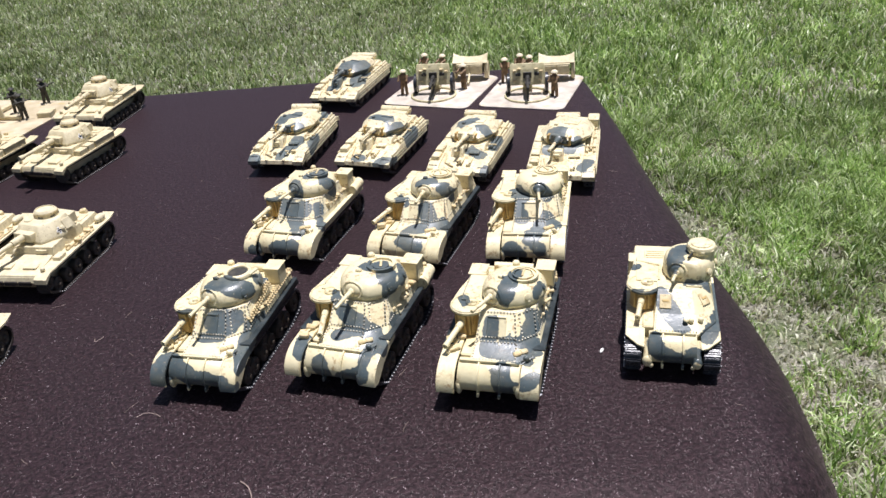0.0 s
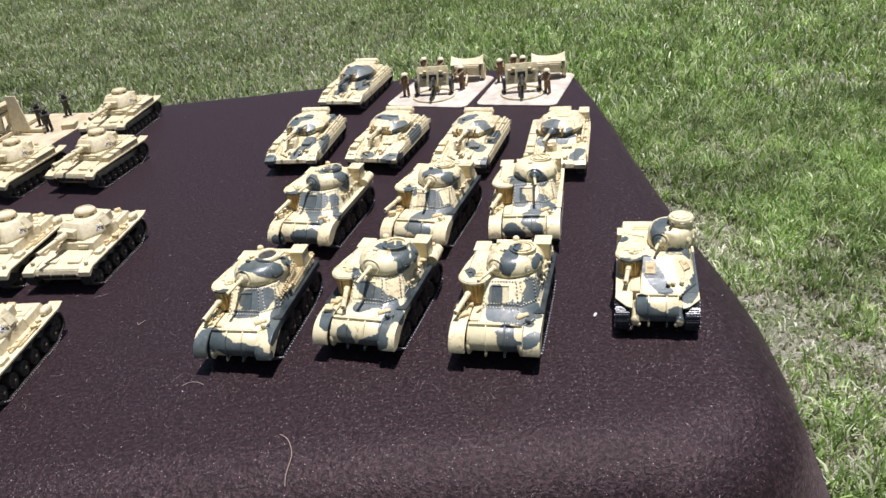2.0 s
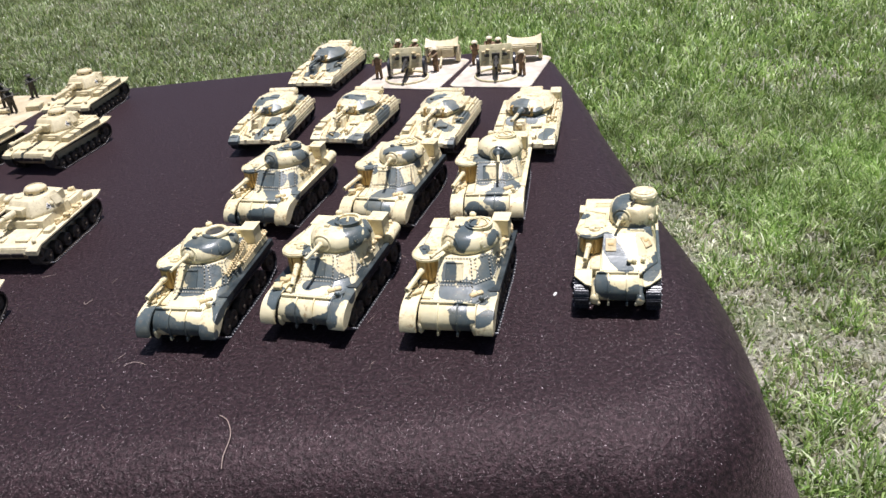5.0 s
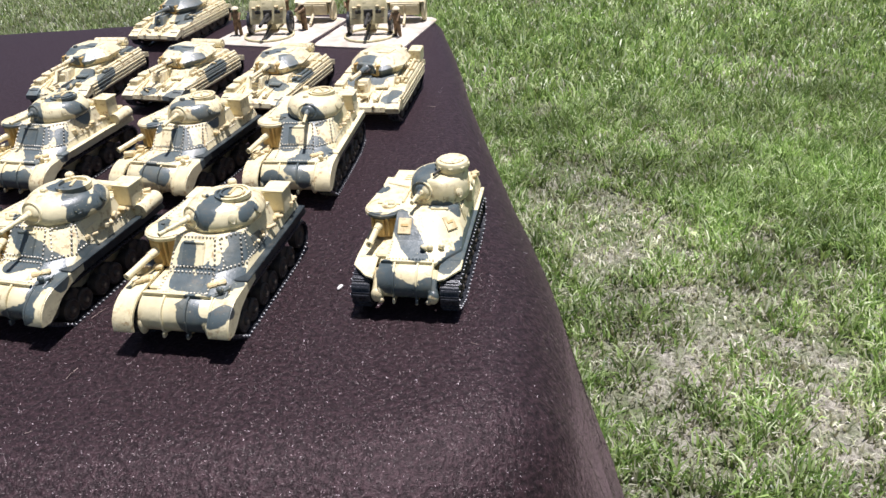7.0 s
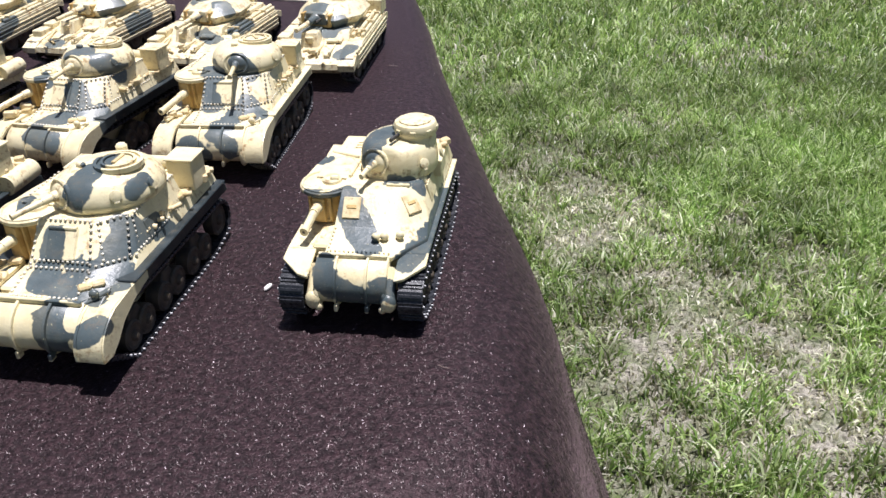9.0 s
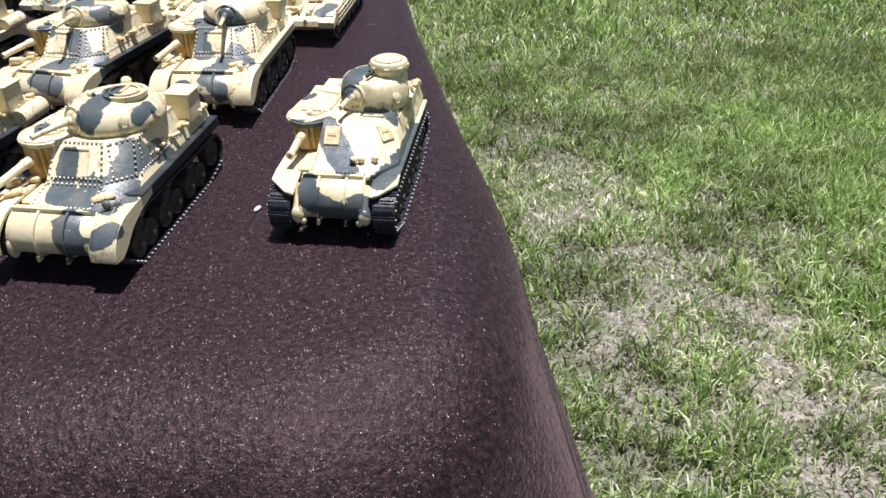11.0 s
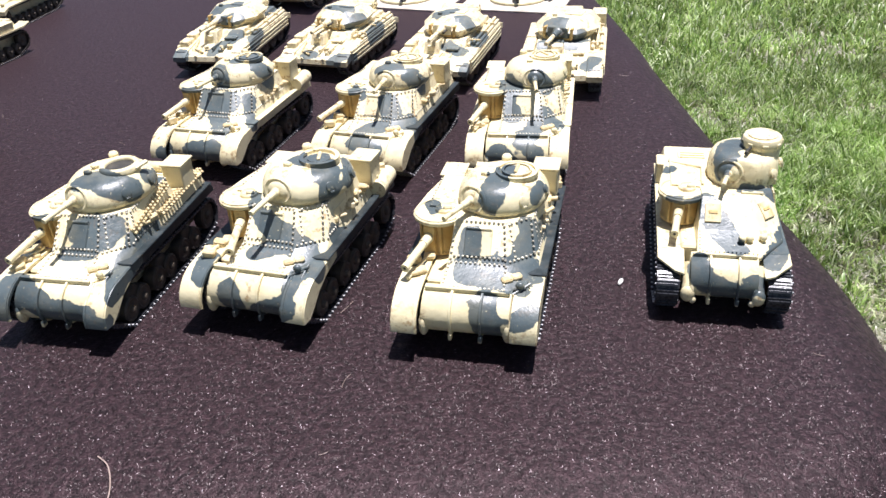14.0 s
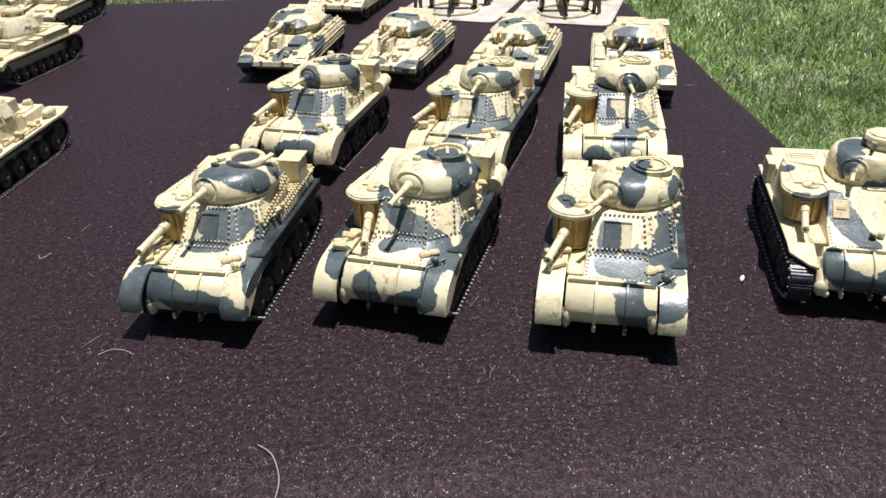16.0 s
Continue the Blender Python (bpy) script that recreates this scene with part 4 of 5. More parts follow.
        if hatch == "open":
            hat = part("hatch_ring", lathe(B(), [(0.44, -0.04), (0.44, 0.05), (0.40, 0.085), (0.34, 0.085), (0.31, 0.05), (0.31, 0.0)], hx, hy, 0.60, 32), paint, tur, "open round hatch ring on the turret roof", tm, 50)
            part("hatch_well", lathe(B(), [(0.31, 0.0), (0.31, 0.012), (0, 0.012)], hx, hy, 0.598, 24), GUNMETAL, hat, "dark hatch opening", tm)
            for s in (-1, 1):
                part("hatch_leaf", box(B(), -0.17, 0.17, -0.06, 0.06, 0, 0.07, 0.02), paint, hat, "hatch leaf folded back", tm @ pose(hx + s * 0.46, hy + 0.16 * s, 0.60, 0, -10 * s, 70))
        else:
            bm = B()
            for r0, r1, h in ((0.45, 0.39, 0.05), (0.32, 0.27, 0.065)) if hatch == "rings" else ((0.42, 0.33, 0.075),):
                lathe(bm, [(r0, -0.04), (r0, h), (r1, h), (r1, 0.0)], hx, hy, 0.605, 32)
            hat = part("hatch_ring", bm, paint, tur, "round hatch ring on the turret roof", tm)
            lid = lathe(B(), [(0.25, 0), (0.25, 0.04), (0.18, 0.055), (0, 0.06)], hx, hy, 0.605, 24)
            part("hatch_lid", lid, paint, hat, "", tm)
            part("hatch_bar", box(B(), -0.035, 0.035, -0.19, 0.19, 0, 0.05, 0.012), STOW, hat, "", tm @ pose(hx, hy, 0.65, 0, 0, 25))
        part("ventilator", lathe(B(), [(0.11, -0.05), (0.11, 0.1), (0.08, 0.14), (0, 0.15)], -0.34, 0.60, 0.52, 16), paint, tur, "", tm)
        part("roof_periscope", box(B(), -0.30, -0.12, -0.42, -0.30, 0.54, 0.67, 0.025), paint, tur, "", tm)
    # rivets along the plate edges
    rows = [((-0.44, -1.34, 1.52), (0.60, -1.34, 1.52), 12), ((-0.44, -1.96, 1.36), (0.66, -1.96, 1.36), 14), ((-0.50, -1.95, 1.34), (-0.48, -1.38, 1.50), 7), ((-0.47, -1.28, 1.55), (-0.43, -0.82, 1.97 + up), 7),
            ((0.68, -1.92, 1.35), (0.64, -1.38, 1.50), 6), ((0.61, -1.26, 1.58), (0.53, -0.84, 1.95 + up), 7), ((0.70, -1.24, 1.55), (1.2, -0.80, 1.55), 8), ((0.66, -0.75, 1.97 + up), (1.0, -0.48, 1.98 + up), 5), ((-0.40, -1.25, 1.605), (0.56, -1.25, 1.605), 12),
            ((1.195, -0.7, 1.58), (1.195, 1.15, 1.58), 20), ((1.065, -0.35, 1.97 + up), (1.065, 1.1, 1.97 + up), 17), ((1.17, -0.62, 1.60), (1.06, -0.44, 1.94 + up), 7), ((-0.40, -0.80, 1.99 + up), (0.50, -0.80, 1.99 + up), 11),
            ((0.78, -1.12, 1.60), (0.62, -0.78, 1.95 + up), 7), ((1.12, -0.86, 1.58), (1.0, -0.50, 1.95 + up), 7),
            ((-1.1, 0.0, 2.01 + up), (-1.1, 0.9, 2.01 + up), 8), ((1.2, 1.3, 1.7), (1.15, 2.4, 1.7), 12)]
    rows = rows if fenders else rows[1:3]
    part("rivet_line", rivets(rows, 0.031 if fenders else 0.024), RIVET if fenders else paint, root, "rivet heads, coloured pale for their glints on skirted tanks")["kind"] = "stuff"
    if fenders:
        running_gear(root, -2.06, 2.3, 0.72, 0.55, 0.30, 0.38, 0.92, 1.32, (-1.5, -1.0, -0.3, 0.25, 0.95, 1.5), 0.28, TRACK, WHEEL, 72, loose=loose)
    else:
        running_gear(root, -2.10, 2.3, 0.60, 0.55, 0.38, 0.40, 0.88, 1.36, (-1.5, -1.0, -0.3, 0.25, 0.95, 1.5), 0.28, TRACK, WHEEL, 58, pins=1.2, loose=loose)
    for s in (-1, 1):
        for y in (-1.27, -0.02, 1.22):
            part("bogie", loft(B(), ([(s * 1.1 - 0.1, y - 0.42), (s * 1.1 + 0.1, y - 0.42), (s * 1.1 + 0.1, y + 0.42), (s * 1.1 - 0.1, y + 0.42)], 0.35), ([(s * 1.1 - 0.1, y - 0.14), (s * 1.1 + 0.1, y - 0.14), (s * 1.1 + 0.1, y + 0.14), (s * 1.1 - 0.1, y + 0.14)], 0.78), bev=0.02), WHEEL, root)
    return root


SIDE = "sand and blue-grey model tank, "
a1 = camo_paint("camo_paint_a", 1, [(-1.11, -2.52, 1, -0.89, -2.23, 1.2, 0.24), (-0.29, -2.45, 0.98, -0.05, -2.41, 0.69, 0.17), (0.04, -2.43, 0.76, 0.96, -2.61, 0.83, 0.17), (0.96, -2.61, 0.83, 1.4, -2.52, 0.73, 0.09), (1.22, -0.02, 1.49, 1.34, -1.63, 1.33, 0.17), (1.31, -1.63, 1.33, 1.39, -2.16, 1.13, 0.11), (0.14, -1.03, 1.92, 0.75, -0.84, 1.94, 0.17), (0.28, -1.17, 1.74, 0.74, -1.04, 1.73, 0.11), (-0.14, -1.35, 1.49, 0.49, -1.28, 1.55, 0.07), (-0.01, -0.38, 2.71, 0.3, -0.25, 2.74, 0.15), (0.41, -0.35, 2.72, 1.05, -0.17, 2.46, 0.16), (1.11, 0.37, 2.54, 1.01, 0.97, 2.16, 0.1), (-1.04, -0.9, 1.96, -0.73, -0.93, 2.08, 0.08)])
a2 = camo_paint("camo_paint_b", 2, [(-1.1, -1.79, 1.32, -1, -2.31, 1.19, 0.11), (-0.35, -2.37, 1, -0.25, -2.37, 0.62, 0.14), (0.31, -2.45, 0.58, 0.97, -2.57, 0.93, 0.14), (0.92, -2.38, 1.16, 1.05, -1.9, 1.32, 0.11), (-0.17, -1, 1.95, 0.4, -1.18, 1.67, 0.14), (0.43, -1.19, 1.66, 0.86, -1.24, 1.47, 0.14), (-0.07, -1.48, 1.46, 0.25, -1.33, 1.5, 0.13), (0.88, -1.26, 1.46, 1.3, -1.76, 1.32, 0.14), (1.22, -0.49, 1.5, 1.16, 0.69, 0.47, 0.13), (0.25, 0.26, 2.84, 0.68, 0.24, 2.86, 0.14), (0.92, -0.02, 2.71, 1.11, -0.34, 2.39, 0.16), (1.1, 0.68, 2.59, 1.31, 0.28, 2.39, 0.1), (-0.41, -0.68, 2.16, -0.58, -0.4, 2.18, 0.07)])
a3 = camo_paint("camo_paint_c", 3, [(0.34, -2.2, 1.2, 0.44, -2.41, 0.71, 0.15), (1.25, -2.35, 1.16, 0.97, -2.51, 1.02, 0.11), (-0.14, -1.61, 1.42, 1.01, -1.89, 1.5, 0.14), (-0.11, -1.01, 1.94, -0.11, -1.42, 1.47, 0.13), (0.91, -0.88, 1.74, 1.13, -1.44, 1.34, 0.15), (0.68, -1.28, 1.52, 0.27, -1.28, 1.55, 0.08), (0.88, -0.64, 2.05, 1.27, 0.38, 1.39, 0.08), (0.35, 0.14, 2.83, 0.23, -0.65, 2.49, 0.14), (0.49, 0.24, 2.82, 0.49, 0.24, 2.82, 0.07), (1.11, 0.08, 2.58, 1.05, -0.25, 2.43, 0.07), (-0.91, -0.46, 2.19, -1.04, -0.2, 2.16, 0.08), (1.14, -0.64, 1.77, 1.25, 0.16, 1.68, 0.12)])
lee = camo_paint("camo_paint_d", 4, [(-0.52, -2.33, 1.16, -0.4, -2.48, 0.93, 0.12), (-0.05, -2.51, 0.8, 0.34, -2.49, 0.71, 0.12), (0.6, -2.48, 0.94, 0.79, -2.47, 0.8, 0.09), (-0.38, -0.88, 1.91, -0.13, -1.23, 1.58, 0.12), (-0.13, -1.25, 1.57, 0.23, -1.83, 1.36, 0.12), (0.97, -1.95, 1.18, 1.18, -1.57, 1.24, 0.11), (1.29, -0.06, 1.24, 1.27, -1.19, 1.24, 0.12), (1.34, 0.82, 1.24, 1.36, -0.02, 1.23, 0.1), (0.47, -0.4, 2.02, 1.06, -0.4, 1.96, 0.07), (-1.11, -0.88, 1.95, -0.61, -0.86, 1.86, 0.05), (-0.08, -0.24, 2.35, 0.02, -0, 2.61, 0.12), (0.02, 0.08, 2.62, 0.28, 0.57, 2.64, 0.12), (-1.15, 0.53, 1.96, -1.15, 0.53, 1.96, 0.1)], grow=1.95)
s1 = camo_paint("camo_paint_second_row", 11, [(-0.05, -0.49, 2.71, 0.21, -0.67, 2.36, 0.14), (0.4, -0.02, 2.81, 0.79, 0.33, 2.82, 0.12), (1.07, 0, 2.59, 1.08, 0.44, 2.05, 0.14), (-0.23, -0.99, 1.91, 0.52, -1.02, 1.86, 0.16), (0.24, -1.34, 1.54, 0.69, -1.94, 1.36, 0.14), (-0.04, -2.42, 0.83, 0.58, -2.41, 0.88, 0.17), (-0.99, -2.61, 0.76, -0.92, -2.36, 0.79, 0.12), (-0.86, -0.94, 2.1, -0.6, -0.74, 1.96, 0.11), (1.01, -0.75, 1.79, 1.37, -1.35, 1.37, 0.1)], grey=(0.076, 0.097, 0.099), grow=1.8)
s2 = camo_paint("camo_paint_second_row", 14, [(0.91, -0.37, 2.54, 1.07, 0.12, 2.08, 0.13), (0, -0.4, 2.66, 0.36, -0.26, 2.74, 0.12), (0.39, -0.99, 1.9, 0.61, -1.21, 1.66, 0.15), (-0.03, -1.84, 1.36, 1.06, -1.11, 1.46, 0.13), (1.2, -1.13, 1.39, 1.39, -1.26, 1.18, 0.13), (-0.12, -2.25, 1.16, 0.46, -2.3, 1.1, 0.13), (-0.72, -0.72, 2.12, -0.44, -0.86, 2.06, 0.12)], grey=(0.076, 0.097, 0.099), grow=1.8)
s3 = camo_paint("camo_paint_second_row", 17, [(-1.34, 0.82, 1.38, -0.62, -0.75, 1.76, 0.09), (-0.47, -0.17, 2.16, -0.22, -0.69, 2.16, 0.14), (0.42, -0.74, 2.53, 0.67, -0.63, 2.22, 0.13), (-0.34, -1.02, 1.87, -0.18, -1.26, 1.58, 0.13), (0.45, -1.57, 1.43, 0.16, -2.14, 1.23, 0.15), (0.71, -1.18, 1.61, 0.99, -1.39, 1.39, 0.13), (-0.55, -2.4, 0.92, -0.16, -2.42, 0.73, 0.14), (0.44, -2.4, 0.95, 0.98, -1.18, 0.54, 0.13)], grey=(0.076, 0.097, 0.099), grow=1.8)
stand(medium_tank(a1, SIDE + "dark teal front mudguard", turn=-10, gun_turn=-11, seed=1, skirt=SKIRT, bun=1.02, hatch="open", spare=True, tx=0.24), (-11.55, -1.38), -12.5, 2.6, 0.925, 0.975, 0.985)
stand(medium_tank(a2, SIDE + "round turret hatch", turn=-7, gun_turn=14, seed=2, roll=True, skirt=SKIRT, bun=1.03, hatch="ring", tx=0.36), (-7.75, -1.38), -18.5, 2.6, 0.985)
stand(medium_tank(a3, SIDE + "grey-edged cream front plate", turn=-27, gun_turn=-15, seed=3, skirt=SKIRT, bun=0.96, tx=0.34), (-3.47, -2.48), -14, 2.6, 0.985)
for i, (mid, hd, tn, gt) in enumerate((((-10.45, 6.1), -18, -14, -14), ((-5.97, 5.25), -20, 2, -20), ((-1.78, 4.68), -10.5, 8, -18))):
    stand(medium_tank((s1, s2, s3)[i], "sand and blue-grey riveted model tank in the second row", turn=tn, gun_turn=gt, seed=20 + i * 7, roll=i == 0, bun=0.96, loose=False, skirt=SKIRT if i == 1 else None), mid, hd, 2.6, 0.955)
stand(medium_tank(lee, "sand and grey model tank with a drum cupola and open tracks", fenders=False, turn=-15, gun_turn=-8, seed=50), (1.73, -1.05), -12.5, 1.95, 0.925, 0.94, 0.98)


# ---- low cruiser tanks ----
def cruiser_tank(paint, label, drum=True, turn=-10.0, seed=0):
    root = thing("model_tank", label, "model tank", "camouflaged model tanks")
    part("lower_hull", loft(B(), ([(-0.85, -2.2), (0.85, -2.2), (0.85, 2.5), (-0.85, 2.5)], 0.4), ([(-0.85, -2.5), (0.85, -2.5), (0.85, 2.6), (-0.85, 2.6)], 0.66), ([(-0.85, -1.3), (0.85, -1.3), (0.85, 2.6), (-0.85, 2.6)], 0.98), bev=0.02), paint, root)
    part("front_plate", prism(B(), [(-2.67, 0.66), (-2.63, 0.82), (-2.2, 0.95), (-1.2, 1.13), (-1.2, 1.0), (-2.5, 0.66)], -0.84, 0.84, 0.01), paint, root, "wide flat glacis plate")
    for s in (-1, 1):
        a, b = sorted((s * 0.85, s * 1.36))
        part("track_guard", prism(B(), [(-2.69, 0.62), (-2.69, 0.80), (-2.3, 0.99), (-1.2, 1.13), (2.2, 1.13), (2.68, 0.98), (2.68, 0.75), (2.2, 0.9), (-1.2, 0.9), (-2.3, 0.7)], a, b, 0.015), paint, root)
        part("side_skirt", box(B(), s * 1.345 - 0.03, s * 1.345 + 0.03, -2.2, 2.3, 0.55, 1.08, 0.02), paint, root)
        part("towing_eye", ball(rod(B(), (s * 0.42, -2.58, 0.86), (s * 0.42, -2.7, 0.84), 0.05), s * 0.42, -2.3, 0.98, 0.07, None, None, 16, 12), paint, root)
    for y0, y1, z in ((-2.1, -1.55, 1.22), (-1.48, -0.95, 1.30), (-0.88, -0.1, 1.28), (0.0, 0.9, 1.30)):
        part("guard_box", box(B(), -1.3, -0.93, y0, y1, 1.0 if y0 < -1.4 else 1.13, z, 0.03), paint, root)
    for k, (y0, y1, z) in enumerate(((-1.0, 2.2, 1.27), (-0.85, 2.35, 1.31), (-0.95, 2.25, 1.25))):
        part("guard_rail", box(B(), 0.92 + k * 0.145, 1.03 + k * 0.145, y0, y1, 1.131, z, 0.03), paint, root, "long bar of stowage along the guard")
    for k, y in enumerate((-0.7, 0.35, 1.4)):
        part("stowage_strap", box(B(), 0.915, 1.325, y, y + 0.07, 1.20, 1.325, 0.01), STOW, root)
    for s in (-1, 1):
        for z in (0.66, 0.80, 0.94):
            part("skirt_ridge", box(B(), s * 1.385 - 0.022, s * 1.385 + 0.022, -2.1, 2.25, z - 0.018, z + 0.018, 0.01), paint, root)
    part("tow_cable", rod(rod(B(), (-0.75, -1.55, 1.12), (-0.62, -2.2, 0.985), 0.035, n=8), (-0.62, -2.2, 0.985), (-0.2, -2.45, 0.93), 0.035, n=8), STOW, root, "brown tow cable")
    for x in (0.12, 0.5):
        part("glacis_strip", box(B(), x, x + 0.06, -2.35, -1.45, 0.99, 1.10, 0.01), paint, root)
    part("superstructure", loft(B(), ([(-0.92, -1.35), (0.92, -1.35), (0.92, 1.2), (-0.92, 1.2)], 1.0), ([(-0.88, -1.0), (0.88, -1.0), (0.88, 1.15), (-0.88, 1.15)], 1.38), bev=0.02), paint, root)
    hood = part("driver_hood", loft(B(), ([(-0.52, -1.72), (0.06, -1.72), (0.06, -0.8), (-0.52, -0.8)], 1.0), ([(-0.48, -1.55), (0.02, -1.55), (0.02, -0.8), (-0.48, -0.8)], 1.46), bev=0.03), paint, root, "boxy driver's hood")
    part("visor_flap", box(B(), -0.36, -0.1, -1.70, -1.6, 1.16, 1.34, 0.02), paint, hood)
    part("hull_hatch", box(B(), 0.25, 0.72, -1.5, -1.15, 1.12, 1.2, 0.02), paint, root)
    lumps("tool", root, -0.4, 0.75, -2.3, -1.9, 0.96, 3, seed + 3, 0.09)
    part("engine_deck", loft(B(), ([(-0.92, 1.1), (0.92, 1.1), (0.92, 2.6), (-0.92, 2.6)], 1.0), ([(-0.85, 1.1), (0.85, 1.1), (0.85, 2.3), (-0.85, 2.3)], 1.36), bev=0.02), paint, root)
    for k in range(4):
        part("louvre", box(B(), -0.7, 0.7, 1.3 + k * 0.24, 1.42 + k * 0.24, 1.355, 1.40, 0.01), paint, root)
    # faceted turret
    lo = [(-0.6, -0.85), (0.6, -0.85), (0.9, 0.0), (0.7, 0.85), (-0.7, 0.85), (-0.9, 0.0)]
    mi = [(-0.66, -0.98), (0.66, -0.98), (1.12, -0.05), (0.86, 1.12), (-0.86, 1.12), (-1.12, -0.05)]
    hi = [(-0.46, -0.52), (0.46, -0.52), (0.74, 0.02), (0.62, 0.86), (-0.62, 0.86), (-0.74, 0.02)]
    tm = pose(0.05, 0.12, 1.385, 0, 0, turn)
    tur = part("turret", loft(B(), (lo, 0), (mi, 0.26), (hi, 0.62), bev=0.015), paint, root, "faceted low turret", move=tm)
    part("hatch", box(B(), -0.1, 0.5, 0.0, 0.55, 0.615, 0.66, 0.015), paint, tur, move=tm)
    part("roof_periscope", box(B(), -0.42, -0.28, -0.35, -0.2, 0.61, 0.72, 0.02), paint, tur, move=tm)
    part("mantlet", ball(box(B(), -0.36, 0.36, -1.0, -0.72, 0.10, 0.46, 0.06, 2), 0, -0.93, 0.28, 0.2, 0.2, 0.18, 16, 12), paint, tur, "rounded gun mantlet", move=tm)
    # ochre sill and cheeks carry the painted shade of the cavity round the gun
    part("mantlet_frame", box(B(), -0.50, 0.50, -0.98, -0.80, 0.03, 0.12, 0.02), OCHRE, tur, "sill under the gun, ochre for wash and shade", move=tm)
    for x in (-0.47, 0.47):
        part("mantlet_cheek", box(B(), x - 0.05, x + 0.05, -1.0, -0.74, 0.08, 0.44, 0.02), OCHRE, tur, move=tm)
    part("coaxial_gun", rod(B(), (0.2, -1.0, 0.3), (0.2, -1.32, 0.28), 0.04, n=8), GUNMETAL, tur, move=tm)
    part("turret_gun", rod(rod(B(), (0, -1.0, 0.3), (0, -1.4, 0.28), 0.12, 0.095, 16), (0, -1.35, 0.28), (0, -2.15, 0.23), 0.075, 0.066, 16), paint, tur, "thin gun barrel", move=tm)
    part("turret_bin", box(B(), -0.55, 0.55, 1.08, 1.42, 0.12, 0.46, 0.03), paint, tur, move=tm)
    if drum:
        part("fuel_drum", rod(rod(B(), (-1.05, 2.55, 1.50), (0.45, 2.55, 1.50), 0.19, n=16), (-1.1, 2.55, 1.50), (0.5, 2.55, 1.50), 0.08), paint, root, "round fuel drum across the rear")
        part("drum_bracket", box(B(), -0.8, 0.3, 2.35, 2.58, 1.05, 1.36, 0.02), paint, root)
    else:
        part("rear_bin", box(B(), -0.55, 0.5, 2.0, 2.5, 1.30, 1.68, 0.03), paint, root, "square bin behind the turret")
        part("side_bin", box(B(), 0.86, 1.36, 1.75, 2.5, 1.131, 1.62, 0.03), paint, root, "square bin on the rear guard")
    running_gear(root, -2.25, 2.3, 0.62, 0.6, 0.3, 0.32, 0.92, 1.30, (-1.6, -0.8, 0.0, 0.8, 1.6), 0.4, TRACK, WHEEL, 70, pins=False)
    return root


PATCHES = ([(-1.13, -2.57, 0.86, -1.17, -2.69, 0.62, 0.18), (-0.6, -0.48, 1.85, 0.14, 0.11, 2.04, 0.17), (0.11, -0.91, 1.67, 0.6, -0.68, 1.73, 0.12), (0.15, -2.32, 1.1, 0.62, -1.23, 1.2, 0.16), (1.41, -1.43, 0.93, 1.36, -0.61, 1.11, 0.14), (0.86, 1.4, 1.31, 0.87, 2.19, 1.26, 0.12)],
           [(0.81, -2.62, 0.82, 1.39, -2.1, 0.65, 0.15), (-0.41, -2.36, 0.95, -0.14, -2.37, 0.9, 0.11), (-0.29, 0.07, 2.01, 0.4, -0.14, 2.01, 0.16), (0.74, -0.66, 1.66, 0.97, -0.22, 1.72, 0.13), (1.37, -0.28, 1.03, 1.38, 0.8, 1.05, 0.16)],
           [(1.35, -2.58, 0.85, 1.35, -2.58, 0.85, 0.16), (0.28, -1.28, 1.2, 0.83, -1.52, 1.07, 0.13), (-0.38, -0.15, 2.11, -0.01, 0.37, 2.05, 0.15), (0.56, -0.34, 1.98, 0.84, -0.36, 1.74, 0.13), (1.24, -0.79, 1.25, 1.24, 0.26, 1.25, 0.11)],
           [(-0.53, -1, 1.37, -0.14, -0.98, 1.71, 0.17), (-0.44, -0.49, 1.85, -0.14, -0.45, 1.94, 0.13), (0.3, -0.99, 1.38, 0.53, -0.75, 1.44, 0.15), (0.83, -2.21, 0.95, 1.07, -1.72, 1.06, 0.12)],
           [(0.12, -0.37, 2.01, -0.11, -1.08, 1.77, 0.25), (0.86, -0.35, 1.49, 0.87, -1.18, 1.19, 0.21), (-0.38, -1.75, 1.03, -0.03, -1.54, 1.44, 0.18), (0.89, -0.13, 1.84, 1.13, -0.05, 1.66, 0.21)])
CRU = "low sand and grey model cruiser tank "
for i, (mid, hd, dr, tn, lab, jl) in enumerate((((-12.0, 14.75), -12, True, -12, "with a grey corner", 1.01), ((-8.05, 13.85), -19.5, True, -8, "washed in brown", 0.96), ((-3.95, 12.2), -18, True, -6, "with a pale roof", 0.98),
                                           ((0.22, 10.85), -12, False, -15, "with rear bins", 1.0), ((-10.35, 23.2), -17, True, -10, "standing alone", 1.10))):
    stand(cruiser_tank(camo_paint("camo_paint_cruiser", 31 + i * 2, PATCHES[i], dirt=0.30, cream=(0.71, 0.635, 0.415), grey=(0.090, 0.112, 0.112), grow=1.9), CRU + lab, dr, tn, i * 11), mid, hd, 2.68, 0.96 if dr else 1.0, jl)


